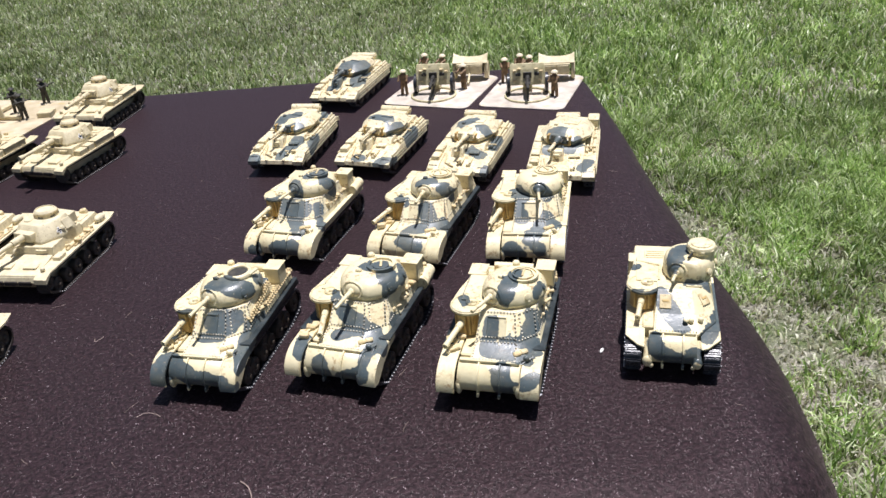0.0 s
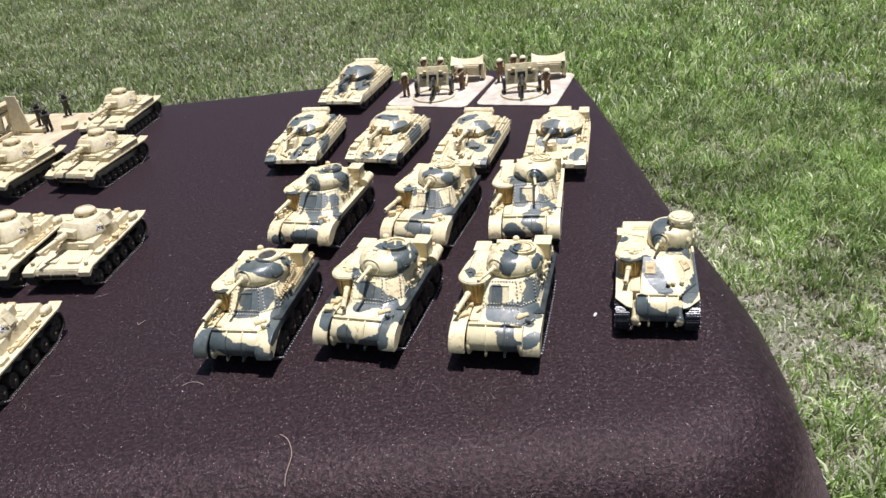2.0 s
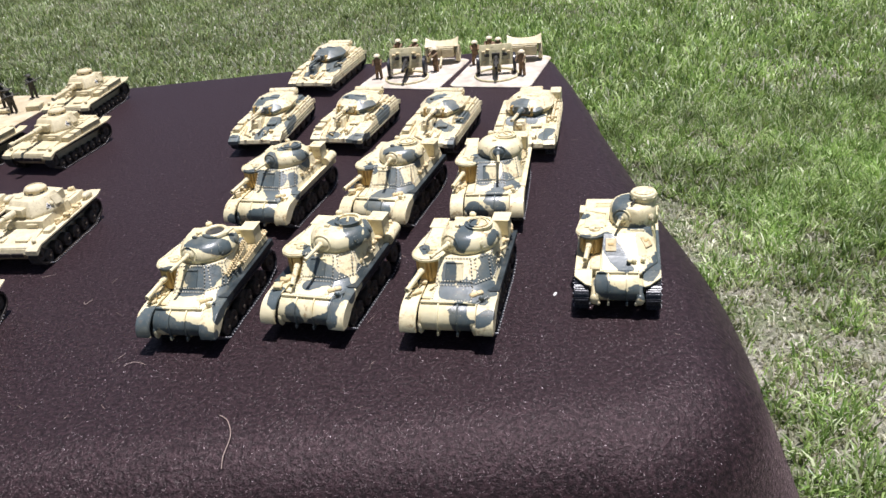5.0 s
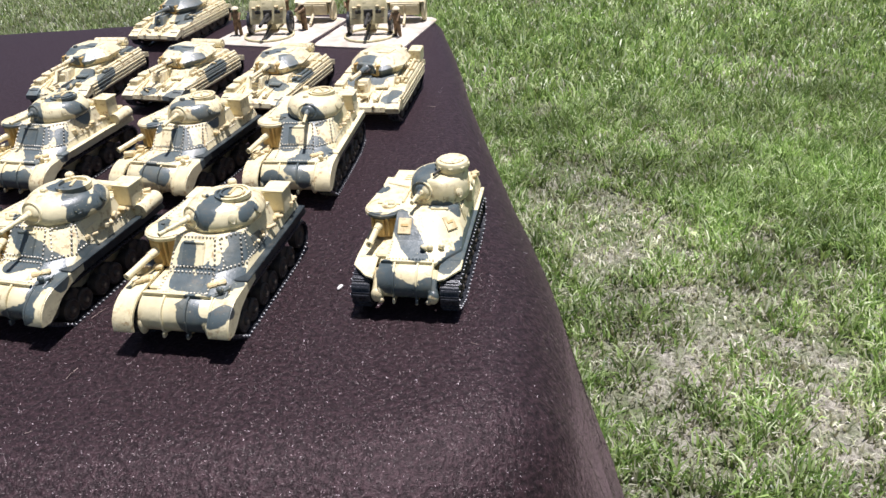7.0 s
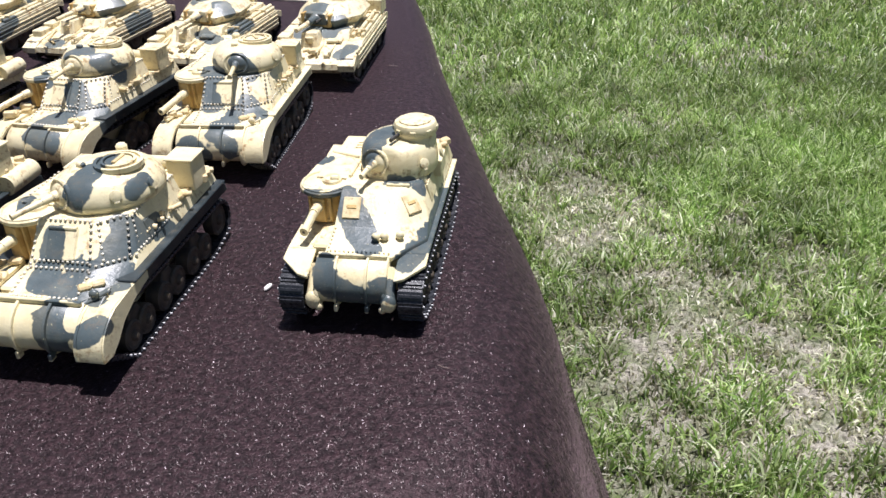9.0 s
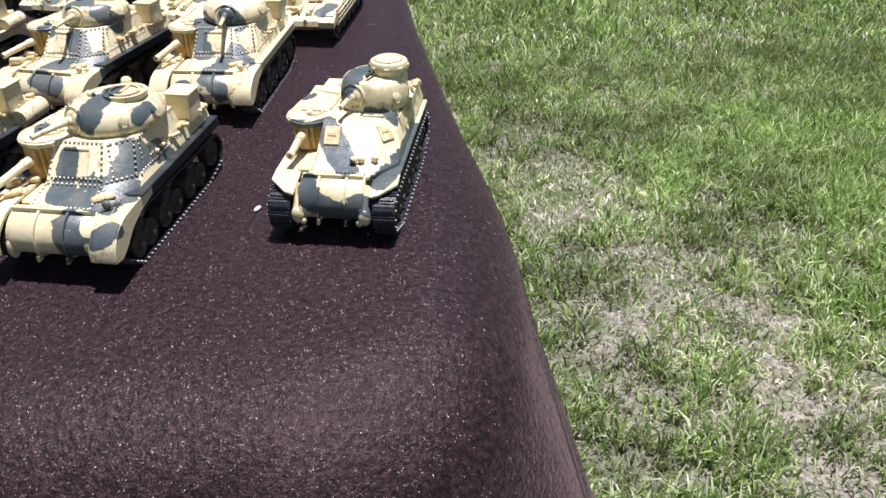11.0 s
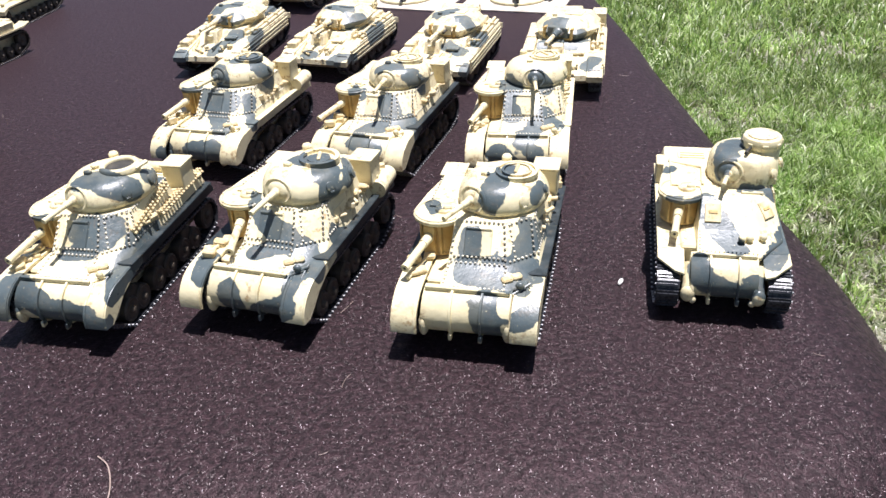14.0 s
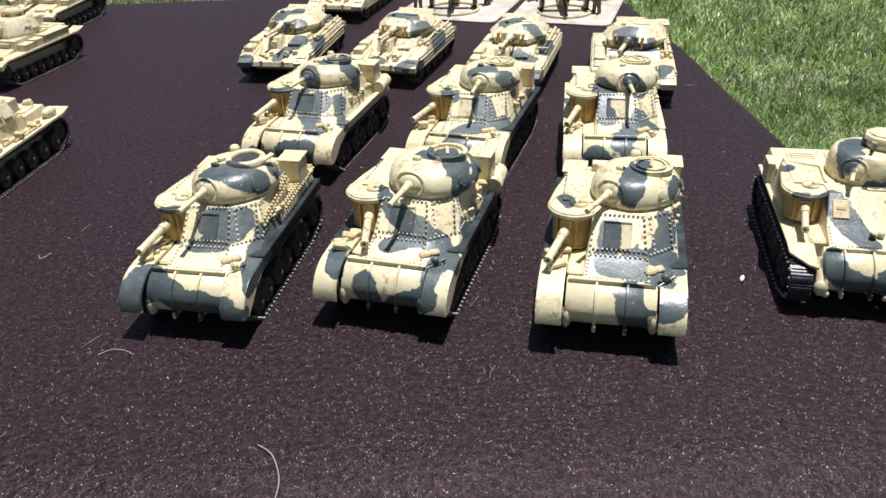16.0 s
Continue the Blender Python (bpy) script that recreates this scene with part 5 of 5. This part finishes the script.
# ---- sand-yellow tanks ----
def panzer(paint, label, heavy=False, turn=0.0, seed=0):
    root = thing("model_tank", label, "model tank", "sand-yellow model tanks")
    part("lower_hull", loft(B(), ([(-0.95, -2.2), (0.95, -2.2), (0.95, 2.3), (-0.95, 2.3)], 0.4), ([(-0.95, -2.62), (0.95, -2.62), (0.95, 2.6), (-0.95, 2.6)], 0.8), ([(-0.95, -2.5), (0.95, -2.5), (0.95, 2.55), (-0.95, 2.55)], 1.05), bev=0.02), paint, root)
    part("glacis", prism(B(), [(-2.62, 0.80), (-2.55, 0.98), (-1.15, 1.22), (-1.15, 1.0)], -0.95, 0.95, 0.01), paint, root)
    for x in (-0.55, 0.0, 0.55):
        part("spare_link", box(B(), x - 0.25, x + 0.25, -2.69, -2.6, 0.70, 0.86, 0.02), TRACK_RUST, root, "dark spare track link on the bow")
    for s in (-1, 1):
        a, b = sorted((s * 0.955, s * 1.45))
        part("fender", prism(B(), [(-2.72, 0.80), (-2.70, 0.97), (-2.3, 1.10), (2.45, 1.12), (2.85, 1.22), (2.85, 1.17), (2.45, 1.06), (-2.3, 1.04), (-2.66, 0.80)], a, b, 0.01), paint, root, "long flat track fender")
        part("glacis_hatch", box(B(), s * 0.5 - 0.26, s * 0.5 + 0.26, -2.1, -1.65, 1.07, 1.15, 0.02), paint, root)
        part("headlamp", ball(B(), s * 1.15, -2.25, 1.18, 0.09, None, None, 16, 12), paint, root)
        if heavy:
            part("fender_box", box(B(), min(s * 1.0, s * 1.38), max(s * 1.0, s * 1.38), -1.0, -0.4, 1.10, 1.36, 0.02), paint, root)
            part("fender_box", box(B(), min(s * 1.0, s * 1.38), max(s * 1.0, s * 1.38), -0.33, 0.2, 1.10, 1.40, 0.02), paint, root)
            part("jerrycan_rack", box(B(), min(s * 1.0, s * 1.4), max(s * 1.0, s * 1.4), 0.28, 1.9, 1.10, 1.40, 0.02), paint, root, "long box rack on the fender")
            part("rack_lid", box(B(), min(s * 0.98, s * 1.42), max(s * 0.98, s * 1.42), 0.26, 1.92, 1.402, 1.44, 0.01), paint, root)
        else:
            part("tool_bar", rod(rod(B(), (s * 1.2, -0.6, 1.16), (s * 1.2, 0.9, 1.16), 0.05, n=8), (s * 1.32, -0.2, 1.15), (s * 1.32, 1.3, 1.15), 0.035, n=8), STOW, root)
            part("tool_box", box(B(), s * 1.2 - 0.15, s * 1.2 + 0.15, -1.4, -0.9, 1.09, 1.24, 0.02), paint, root)
            lumps("tool", root, min(s * 1.1, s * 1.3), max(s * 1.1, s * 1.3), -0.6, 1.7, 1.12, 5, seed + (3 if s > 0 else 8), 0.11)
            part("canister", ball(box(B(), s * 1.17 - 0.12, s * 1.17 + 0.12, 1.9, 2.4, 1.10, 1.2, 0.03), s * 1.17, 2.15, 1.26, 0.17, 0.34, 0.15, 16, 12), paint, root, "rounded canister on the rear fender")
    sw = 1.0 if heavy else 0.98
    part("superstructure", loft(B(), ([(-sw, -1.15), (sw, -1.15), (sw, 1.2), (-sw, 1.2)], 1.05), ([(-sw, -1.08), (sw, -1.08), (sw - 0.08, 1.15), (-sw + 0.08, 1.15)], 1.50), bev=0.015), paint, root)
    part("visor", box(B(), 0.3, 0.75, -1.17, -1.08, 1.26, 1.40, 0.015), paint, root)
    part("hull_gun", ball(rod(B(), (-0.5, -1.15, 1.30), (-0.5, -1.5, 1.28), 0.04), -0.5, -1.12, 1.30, 0.14, None, None, 16, 12), paint, root)
    part("engine_deck", loft(B(), ([(-1.0, 1.15), (1.0, 1.15), (0.96, 2.6), (-0.96, 2.6)], 1.05), ([(-0.96, 1.15), (0.96, 1.15), (0.9, 2.4), (-0.9, 2.4)], 1.42), bev=0.015), paint, root)
    for x in (-0.45, 0.45):
        part("deck_hatch", box(B(), x - 0.33, x + 0.33, 1.42, 2.1, 1.415, 1.46, 0.015), paint, root)
        part("hatch_grip", rod(B(), (x - 0.12, 1.7, 1.48), (x + 0.12, 1.7, 1.48), 0.03, n=8), STOW, root)
    lumps("stowage_pack", root, -0.8, 0.8, 2.15, 2.35, 1.38, 3, seed + 1, 0.12)
    lo = [(-0.66, -0.80), (0.66, -0.80), (0.98, 0.0), (0.80, 0.95), (-0.80, 0.95), (-0.98, 0.0)]
    hi = [(-0.46, -0.52), (0.46, -0.52), (0.70, 0.05), (0.58, 0.85), (-0.58, 0.85), (-0.70, 0.05)]
    tm = pose(0, 0.02, 1.505, 0, 0, turn)
    tur = part("turret", loft(B(), (lo, 0.0), (lo, 0.10), (hi, 0.62), bev=0.02), paint, root, "angular turret with sloped sides", move=tm)
    cu = part("cupola", lathe(B(), [(0.40, 0), (0.43, 0.03), (0.43, 0.22), (0.36, 0.29), (0.34, 0.29), (0.33, 0.25), (0, 0.26)], 0, 0.45, 0.6, 24), paint, tur, "drum cupola with vision slits", move=tm)
    part("cupola_ring", lathe(B(), [(0.44, 0.1), (0.45, 0.12), (0.45, 0.18), (0.44, 0.2)], 0, 0.45, 0.6, 24), STOW, cu, "brown washed ring", move=tm)
    for k in range(6):
        part("vision_slit", box(B(), -0.09, 0.09, -0.02, 0.02, 0, 0.05), TRACK, cu, move=tm @ pose(0, 0.45, 0.66, 0, 0, k * 60 + 15) @ pose(0, -0.435, 0))
    part("turret_bin", loft(B(), ([(-0.62, 0.95), (0.62, 0.95), (0.55, 1.35), (-0.55, 1.35)], 0.1), ([(-0.62, 0.9), (0.62, 0.9), (0.55, 1.32), (-0.55, 1.32)], 0.5), bev=0.02), paint, tur, "stowage bin behind the turret", move=tm)
    part("mantlet", box(B(), -0.42, 0.42, -0.95, -0.62, 0.12, 0.44, 0.06, 2), paint, tur, move=tm)
    ln = 3.15 if heavy else 2.55
    part("turret_gun", rod(rod(B(), (0, -0.9, 0.28), (0, -1.5, 0.26), 0.15, 0.125, 16), (0, -1.45, 0.26), (0, -ln, 0.18), 0.09, 0.078, 16), paint, tur, "long gun barrel", move=tm)
    part("muzzle_brake", rod(B(), (0, -ln + 0.22, 0.188), (0, -ln - 0.04, 0.178), 0.115 if heavy else 0.09, n=16), paint, tur, move=tm)
    for s in (-1, 1):
        part("pistol_port", lathe(B(), [(0.1, 0), (0.1, 0.05), (0.05, 0.08), (0, 0.08)], n=14), paint, tur, move=tm @ pose(s * 0.86, 0.2, 0.30, 0, s * 62, 0))
        part("side_hatch", box(B(), -0.2, 0.2, -0.2, 0.2, 0, 0.04, 0.015), paint, tur, move=tm @ pose(s * 0.80, 0.55, 0.34, 0, s * 62, 0))
        em = part("emblem", box(box(B(), -0.13, 0.13, -0.045, 0.045, 0, 0.012), -0.045, 0.045, -0.13, 0.13, 0, 0.0125), WHITE, tur, "small white painted cross", move=tm @ pose(s * 0.885, 0.02, 0.27, 0, s * 62, 0))
        part("emblem_core", box(box(B(), -0.10, 0.10, -0.022, 0.022, 0.012, 0.018), -0.022, 0.022, -0.10, 0.10, 0.012, 0.0185), TRACK, em, "dark core of the cross", move=tm @ pose(s * 0.885, 0.02, 0.27, 0, s * 62, 0))
    part("roof_vent", lathe(B(), [(0.16, 0), (0.15, 0.05), (0, 0.08)], -0.3, -0.2, 0.61, 14), paint, tur, move=tm)
    n = 8 if heavy else 6
    ys = [-1.85 + i * 3.75 / (n - 1) for i in range(n)]
    running_gear(root, -2.3, 2.3, 0.66, 0.6, 0.34, 0.33, 0.98, 1.40, ys, 0.22 if heavy else 0.28, TRACK_RUST, WHEEL, 84, pins=0.22)
    return root


for i, (mid, hd, hv, tn, mt, lab) in enumerate((((-19.6, 5.09), -9.5, False, -14, PANZER_B, "pale sand-yellow model tank with a drum cupola"), ((-22.95, 5.45), -9, False, -6, PANZER_B, "pale sand-yellow model tank beside its twin"),
                                            ((-20.15, -2.24), -6, False, -5, PANZER_B, "pale sand-yellow model tank in the front row"), ((-22.98, 15.3), -17, True, -6, PANZER, "sand-yellow model tank with fender boxes"),
                                            ((-27.25, 15.1), -16, True, 0, PANZER, "sand-yellow model tank behind, with fender boxes"), ((-23.83, 22.45), -10, True, -4, PANZER, "sand-yellow model tank at the back edge of the cloth"))):
    stand(panzer(mt, lab, hv, tn, i * 5), mid, hd, 2.68, 0.98, 0.875)


# ---- gun teams on sanded bases ----
def base(mid, heading, w, d, label, mat=None):
    bm = B()

    def ring(k, r=0.45):
        pts = []
        for cx, cy, a0 in ((w / 2 - r, d / 2 - r, 0), (r - w / 2, d / 2 - r, 90), (r - w / 2, r - d / 2, 180), (w / 2 - r, r - d / 2, 270)):
            for i in range(6):
                a = radians(a0 + i * 18)
                pts.append(((cx + r * math.cos(a)) * k, (cy + r * math.sin(a)) * k))
        return pts
    loft(bm, (ring(1.0), 0), (ring(1.0), 0.06), (ring(0.965), 0.12))
    ob = new("terrain_tile", finish(bm, "terrain_tile", mat or BASE_SAND))
    ob.matrix_world = pose(mid[0] * U, mid[1] * U, T, 0, 0, heading)
    return tagged(ob, label, "terrain tile", "sanded gun tiles")


def figure(x, y, heading, cloth_mat, helmet, label, arm=0.0, kneel=0.0, rifle=False):
    """A tiny painted gunner: one plain mesh."""
    bm = B()
    h = 1 - 0.25 * kneel
    for s in (-1, 1):
        rod(bm, (s * 0.16, 0.02, 0), (s * 0.1, 0, 0.85 * h), 0.10, 0.13, 7)
        rod(bm, (s * 0.27, 0, 1.38 * h), (s * (0.32 - 0.12 * arm), -0.2 - 0.3 * arm, (0.95 + 0.3 * arm) * h), 0.085, 0.07, 7)
    lathe(bm, [(0.2, 0), (0.22, 0.15), (0.27, 0.5), (0.2, 0.62), (0.08, 0.68)], 0, 0, 0.8 * h, 10, 1.0, 0.7)
    if rifle:
        rod(bm, (-0.5, -0.35, 1.2 * h), (0.75, -0.25, 1.35 * h), 0.05, 0.04, 6)
    ball(bm, 0, 0, 1.6 * h, 0.13, 0.14, 0.16, 8, 6)
    n0 = len(bm.faces)
    bm.faces.ensure_lookup_table()
    lathe(bm, [(0.24, 0), (0.23, 0.04), (0.14, 0.13), (0, 0.17)], 0, 0, 1.63 * h, 12)
    bm.faces.ensure_lookup_table()
    for f in bm.faces[n0:]:
        f.material_index = 1
    ob = new("toy_soldier", finish(bm, "toy_soldier", [cloth_mat, helmet]))
    ob.matrix_world = pose(x * U, y * U, T + 0.12 * U, 0, 0, heading) @ Matrix.Scale(0.84, 4)
    return tagged(ob, label, "toy soldier", "gun crew figures")


def at(mid, heading, x, y):
    a = radians(heading)
    return mid[0] + x * math.cos(a) - y * math.sin(a), mid[1] + x * math.sin(a) + y * math.cos(a)


def field_gun(pos, heading):
    root = thing("model_field_gun", "olive and sand model field gun with a square shield", "model gun", "model guns")
    part("shield", loft(B(), ([(-0.85, -0.25), (0.85, -0.25), (0.85, -0.18), (-0.85, -0.18)], 0.5), ([(-0.85, -0.1), (0.85, -0.1), (0.85, -0.03), (-0.85, -0.03)], 1.25), ([(-0.8, 0.02), (0.8, 0.02), (0.8, 0.08), (-0.8, 0.08)], 1.5), bev=0.015), OLIVE, root, "square gun shield")
    part("barrel", rod(rod(B(), (0, 0.9, 0.98), (0, -0.6, 0.86), 0.13, 0.1), (0, -0.55, 0.865), (0, -1.6, 0.75), 0.08, 0.07), GUNMETAL, root, "dark gun barrel")
    part("recuperator", box(B(), -0.14, 0.14, -0.95, 0.6, 0.66, 0.82, 0.04), GUNMETAL, root)
    for s in (-1, 1):
        bm = lathe(B(), [(0.42, -0.09), (0.5, -0.06), (0.5, 0.06), (0.42, 0.09), (0.3, 0.05), (0.15, 0.09), (0, 0.1)], n=18)
        bmesh.ops.rotate(bm, verts=bm.verts, cent=(0, 0, 0), matrix=Matrix.Rotation(radians(90), 3, "Y"))
        part("wheel", bm, TRACK, root, "dark rubber wheel").matrix_local = pose(s * 0.92 * U, 0.1 * U, 0.5 * U, 0, 0, 0 if s > 0 else 180)
        part("shield_flap", box(B(), s * 0.45 - 0.12, s * 0.45 + 0.12, -0.24, -0.14, 0.95, 1.1, 0.02), GUNMETAL, root)
    part("sight_opening", box(B(), -0.2, 0.2, -0.20, -0.10, 0.82, 1.12, 0.01), GUNMETAL, root, "dark opening round the barrel")
    for x, z in ((-0.62, 1.2), (-0.4, 1.28), (0.42, 1.25), (0.66, 1.15), (0.6, 0.75), (-0.6, 0.72)):
        part("shield_bracket", box(B(), x - 0.08, x + 0.08, -0.23, -0.05, z - 0.04, z + 0.04, 0.015), STOW, root)
    part("axle", rod(B(), (-0.9, 0.1, 0.5), (0.9, 0.1, 0.5), 0.06), OLIVE, root)
    part("trail", loft(B(), ([(-0.25, 0.2), (0.25, 0.2), (0.2, 2.1), (-0.2, 2.1)], 0.15), ([(-0.2, 0.2), (0.2, 0.2), (0.12, 2.1), (-0.12, 2.1)], 0.42), bev=0.02), OLIVE, root)
    ring = B()
    path = [(1.1 * math.cos(i * math.pi / 14), -0.35 + 1.1 * math.sin(i * math.pi / 14), 0.05) for i in range(29)]
    for p, q in zip(path, path[1:]):
        rod(ring, p, q, 0.05, n=8)
    part("firing_platform", ring, OLIVE, root, "round firing platform")
    part("platform_stay", rod(B(), (0, -1.4, 0.08), (0, 0.1, 0.4), 0.06), GUNMETAL, root)
    root.matrix_world = pose(pos[0] * U, pos[1] * U, T + 0.12 * U, 0, 0, heading) @ Matrix.Scale(1.1, 4)


def limber(pos, heading):
    root = thing("model_limber", "sand model ammunition trailer with an open lid", "model trailer", "model trailers")
    part("body", loft(B(), ([(-0.62, -0.5), (0.62, -0.5), (0.62, 0.5), (-0.62, 0.5)], 0.35), ([(-0.64, -0.55), (0.64, -0.55), (0.64, 0.5), (-0.64, 0.5)], 0.87), bev=0.02), PANZER, root)
    lid = B()
    lift = lambda x: 1.08 + 0.18 * abs(x / 0.85) ** 3
    for i in range(8):
        x, x2 = -0.85 + i * 0.2125, -0.85 + (i + 1) * 0.2125
        q = [lid.verts.new(p) for p in ((x, -0.42, 0.9), (x2, -0.42, 0.9), (x2, 0.1, lift(x2)), (x, 0.1, lift(x)), (x, -0.36, 0.86), (x2, -0.36, 0.86), (x2, 0.16, lift(x2) - 0.04), (x, 0.16, lift(x) - 0.04))]
        for f in ((0, 1, 2, 3), (7, 6, 5, 4), (2, 6, 7, 3), (0, 4, 5, 1)) + (((0, 3, 7, 4),) if i == 0 else ()) + (((1, 5, 6, 2),) if i == 7 else ()):
            lid.faces.new([q[j] for j in f])
    bmesh.ops.remove_doubles(lid, verts=lid.verts, dist=1e-4)
    part("lid", lid, PANZER, root, "raised lid with upturned corners")
    for x in (-0.3, 0.3):
        part("locker_door", box(B(), x - 0.26, x + 0.26, -0.58, -0.53, 0.45, 0.8, 0.015), PANZER, root)
    for s in (-1, 1):
        bm = lathe(B(), [(0.36, -0.1), (0.44, -0.06), (0.44, 0.06), (0.36, 0.1), (0.25, 0.05), (0, 0.08)], n=18)
        bmesh.ops.rotate(bm, verts=bm.verts, cent=(0, 0, 0), matrix=Matrix.Rotation(radians(90), 3, "Y"))
        part("wheel", bm, PANZER, root).matrix_local = pose(s * 0.78 * U, 0, 0.44 * U, 0, 0, 0 if s > 0 else 180)
    part("axle", rod(B(), (-0.75, 0, 0.44), (0.75, 0, 0.44), 0.06), GUNMETAL, root)
    part("drawbar", rod(B(), (0, -0.5, 0.42), (0, -1.2, 0.12), 0.06), PANZER, root)
    root.matrix_world = pose(pos[0] * U, pos[1] * U, T + 0.12 * U, 0, 0, heading) @ Matrix.Scale(1.16, 4)


for mid, hd, w, d, gun, lim, crew in (
        ((-4.45, 25.6), -22, 4.9, 5.7, (-4.88, 24.85), (-2.75, 27.1), ((-6.55, 25.0, 10), (-3.24, 25.28, -30), (-5.4, 27.95, 0), (-4.36, 27.5, -20))),
        ((0.5, 24.3), -20, 4.6, 5.8, (0.16, 23.65), (2.0, 25.9), ((1.51, 22.88, -20), (-0.9, 25.85, 20), (0.0, 26.45, 0), (0.5, 26.0, -20)))):
    base(mid, hd, w, d, "pale sanded rounded base of a gun team")
    field_gun(gun, hd + 15)
    limber(lim, hd + 12)
    for (x, y, f), lab, ar in zip(crew, ("brown toy gunner standing by the wheel", "brown toy gunner stooping beside the gun", "brown toy gunner behind the shield", "brown toy gunner with a pale helmet", "brown toy gunner at the gun trail"), (0.3, 0.8, 0.6, 0.9, 0.5)):
        figure(x, y, hd + f, KHAKI, HELMET, lab, ar, 0.2)


def tall_gun(pos, heading):
    root = thing("model_anti_tank_gun", "sand-yellow model gun with a tall flat shield", "model gun", "model guns")
    for sg in (1, -1):
        foot = [(sg * 0.28, -0.5), (sg * 1.55, -0.5), (sg * 1.55, -0.42), (sg * 0.28, -0.42)][::sg]
        top = [(sg * 0.28, -0.2), (sg * 0.95, -0.2), (sg * 0.95, -0.12), (sg * 0.28, -0.12)][::sg]
        part("shield", loft(B(), (foot, 0.3), (top, 2.35), bev=0.01), PANZER, root, "tall sloping shield plate")
        part("shield_stay", rod(B(), (sg * 0.7, -0.3, 1.4), (sg * 0.3, 0.5, 1.2), 0.06), PANZER, root)
        part("recoil_tube", rod(B(), (sg * 0.16, 0.6, 1.85), (sg * 0.16, -1.5, 1.88), 0.1, n=16), PANZER, root)
    part("barrel", rod(rod(B(), (0, 1.0, 1.6), (0, -1.4, 1.62), 0.17, 0.13), (0, -1.4, 1.62), (0, -3.6, 1.66), 0.11, 0.09), PANZER, root, "long gun barrel")
    part("cradle", box(B(), -0.2, 0.2, -1.5, 0.8, 1.28, 1.45, 0.05), PANZER, root)
    part("pedestal", lathe(B(), [(0.5, 0), (0.45, 0.4), (0.25, 0.6), (0.25, 1.3)], n=16), PANZER, root)
    part("outrigger", box(B(), -0.14, 0.14, -2.4, 2.4, 0.05, 0.25, 0.03), PANZER, root)
    part("outrigger", box(B(), -2.2, 2.2, -0.14, 0.14, 0.051, 0.251, 0.03), PANZER, root)
    root.matrix_world = pose(pos[0] * U, pos[1] * U, T + 0.12 * U, 0, 0, heading)


GB, GH = (-30.4, 26.0), -14
base(GB, GH, 7.4, 6.8, "tan sanded base of the tall gun team", BASE_TAN)
tall_gun((-30.55, 25.9), GH + 2)
for x, y, f, lab in ((-28.27, 25.57, 40, "dark toy gunner carrying a shell beside the gun"), (-28.2, 28.4, 60, "dark toy soldier aiming by the base edge"), (-29.3, 26.9, 30, "dark toy gunner stooping near the breech")):
    figure(x, y, GH + f, FIELD, FIELD, lab, 0.9, 0.0, rifle=True)
p = at(GB, GH, 3.2, 0.6)
bm = box(box(B(), -0.4, 0.4, -0.3, 0.3, 0, 0.3, 0.03), -0.3, 0.3, 0.3, 0.75, 0, 0.22, 0.03)
cr = new("ammunition_crate", finish(bm, "ammunition_crate", PANZER))
cr.matrix_world = pose(p[0] * U, p[1] * U, T + 0.12 * U, 0, 0, GH + 15)
tagged(cr, "small sand-yellow model ammunition crates on the base", "crate")


# ---- crumbs and hairs on the cloth ----
bm = ball(B(), 0, 0, 0.05, 0.12, 0.05, 0.05, 8, 6)
cb = new("crumb", finish(bm, "crumb", WHITE))
cb.matrix_world = pose(0, 0, T, 0, 0, 60)
tagged(cb, "small white crumb lying on the felt", "crumb")


def hair(pts, r=0.018):
    bm = B()
    pts = [Vector(p) for p in pts]
    fine = []
    for i in range(len(pts) - 1):
        p0, p1, p2, p3 = pts[max(0, i - 1)], pts[i], pts[i + 1], pts[min(len(pts) - 1, i + 2)]
        for j in range(6):
            t = j / 6
            fine.append(0.5 * (2 * p1 + (p2 - p0) * t + (2 * p0 - 5 * p1 + 4 * p2 - p3) * t * t + (3 * p1 - p0 - 3 * p2 + p3) * t ** 3))
    fine.append(pts[-1])
    for a, b in zip(fine, fine[1:]):
        rod(bm, a, b, r * 0.65, n=5)
    ob = new("hair", finish(bm, "hair", HAIR))
    ob.matrix_world = pose(0, 0, T)
    tagged(ob, "pale curled hair lying on the felt", "hair", "stray hairs")


hair([(-9.70, -4.45, 0.03), (-9.42, -4.75, 0.06), (-9.25, -5.3, 0.0), (-9.34, -5.9, -0.12), (-9.36, -6.2, -0.28)])
hair([(-13.2, -1.7, 0.03), (-12.95, -1.58, 0.06), (-12.7, -1.6, 0.03), (-12.5, -1.75, 0.03)], 0.014)
hair([(-15.85, 2.4, 0.03), (-15.75, 2.2, 0.05), (-15.6, 2.5, 0.03)], 0.014)


def lint(n, seed):
    """Short stray threads strewn over the flat of the cloth."""
    rs = np.random.RandomState(seed)
    bm = B()
    for i in range(n):
        x, y, a, l, c = rs.uniform(-20, 3.5), rs.uniform(-5, 19), rs.uniform(0, 6.28), rs.uniform(0.15, 0.5), rs.uniform(-0.5, 0.5)
        if math.hypot(x, y) < 2:
            continue
        pts = [(x + math.cos(a + c * f) * l * f, y + math.sin(a + c * f) * l * f, 0.03) for f in (-0.5, -0.17, 0.17, 0.5)]
        for p, q in zip(pts, pts[1:]):
            rod(bm, p, q, 0.0045, n=4)
    ob = new("lint", finish(bm, "lint", HAIR))
    ob.matrix_world = pose(0, 0, T)
    tagged(ob, "short pale threads of lint on the felt", "lint", kind="stuff")


lint(38, 41)
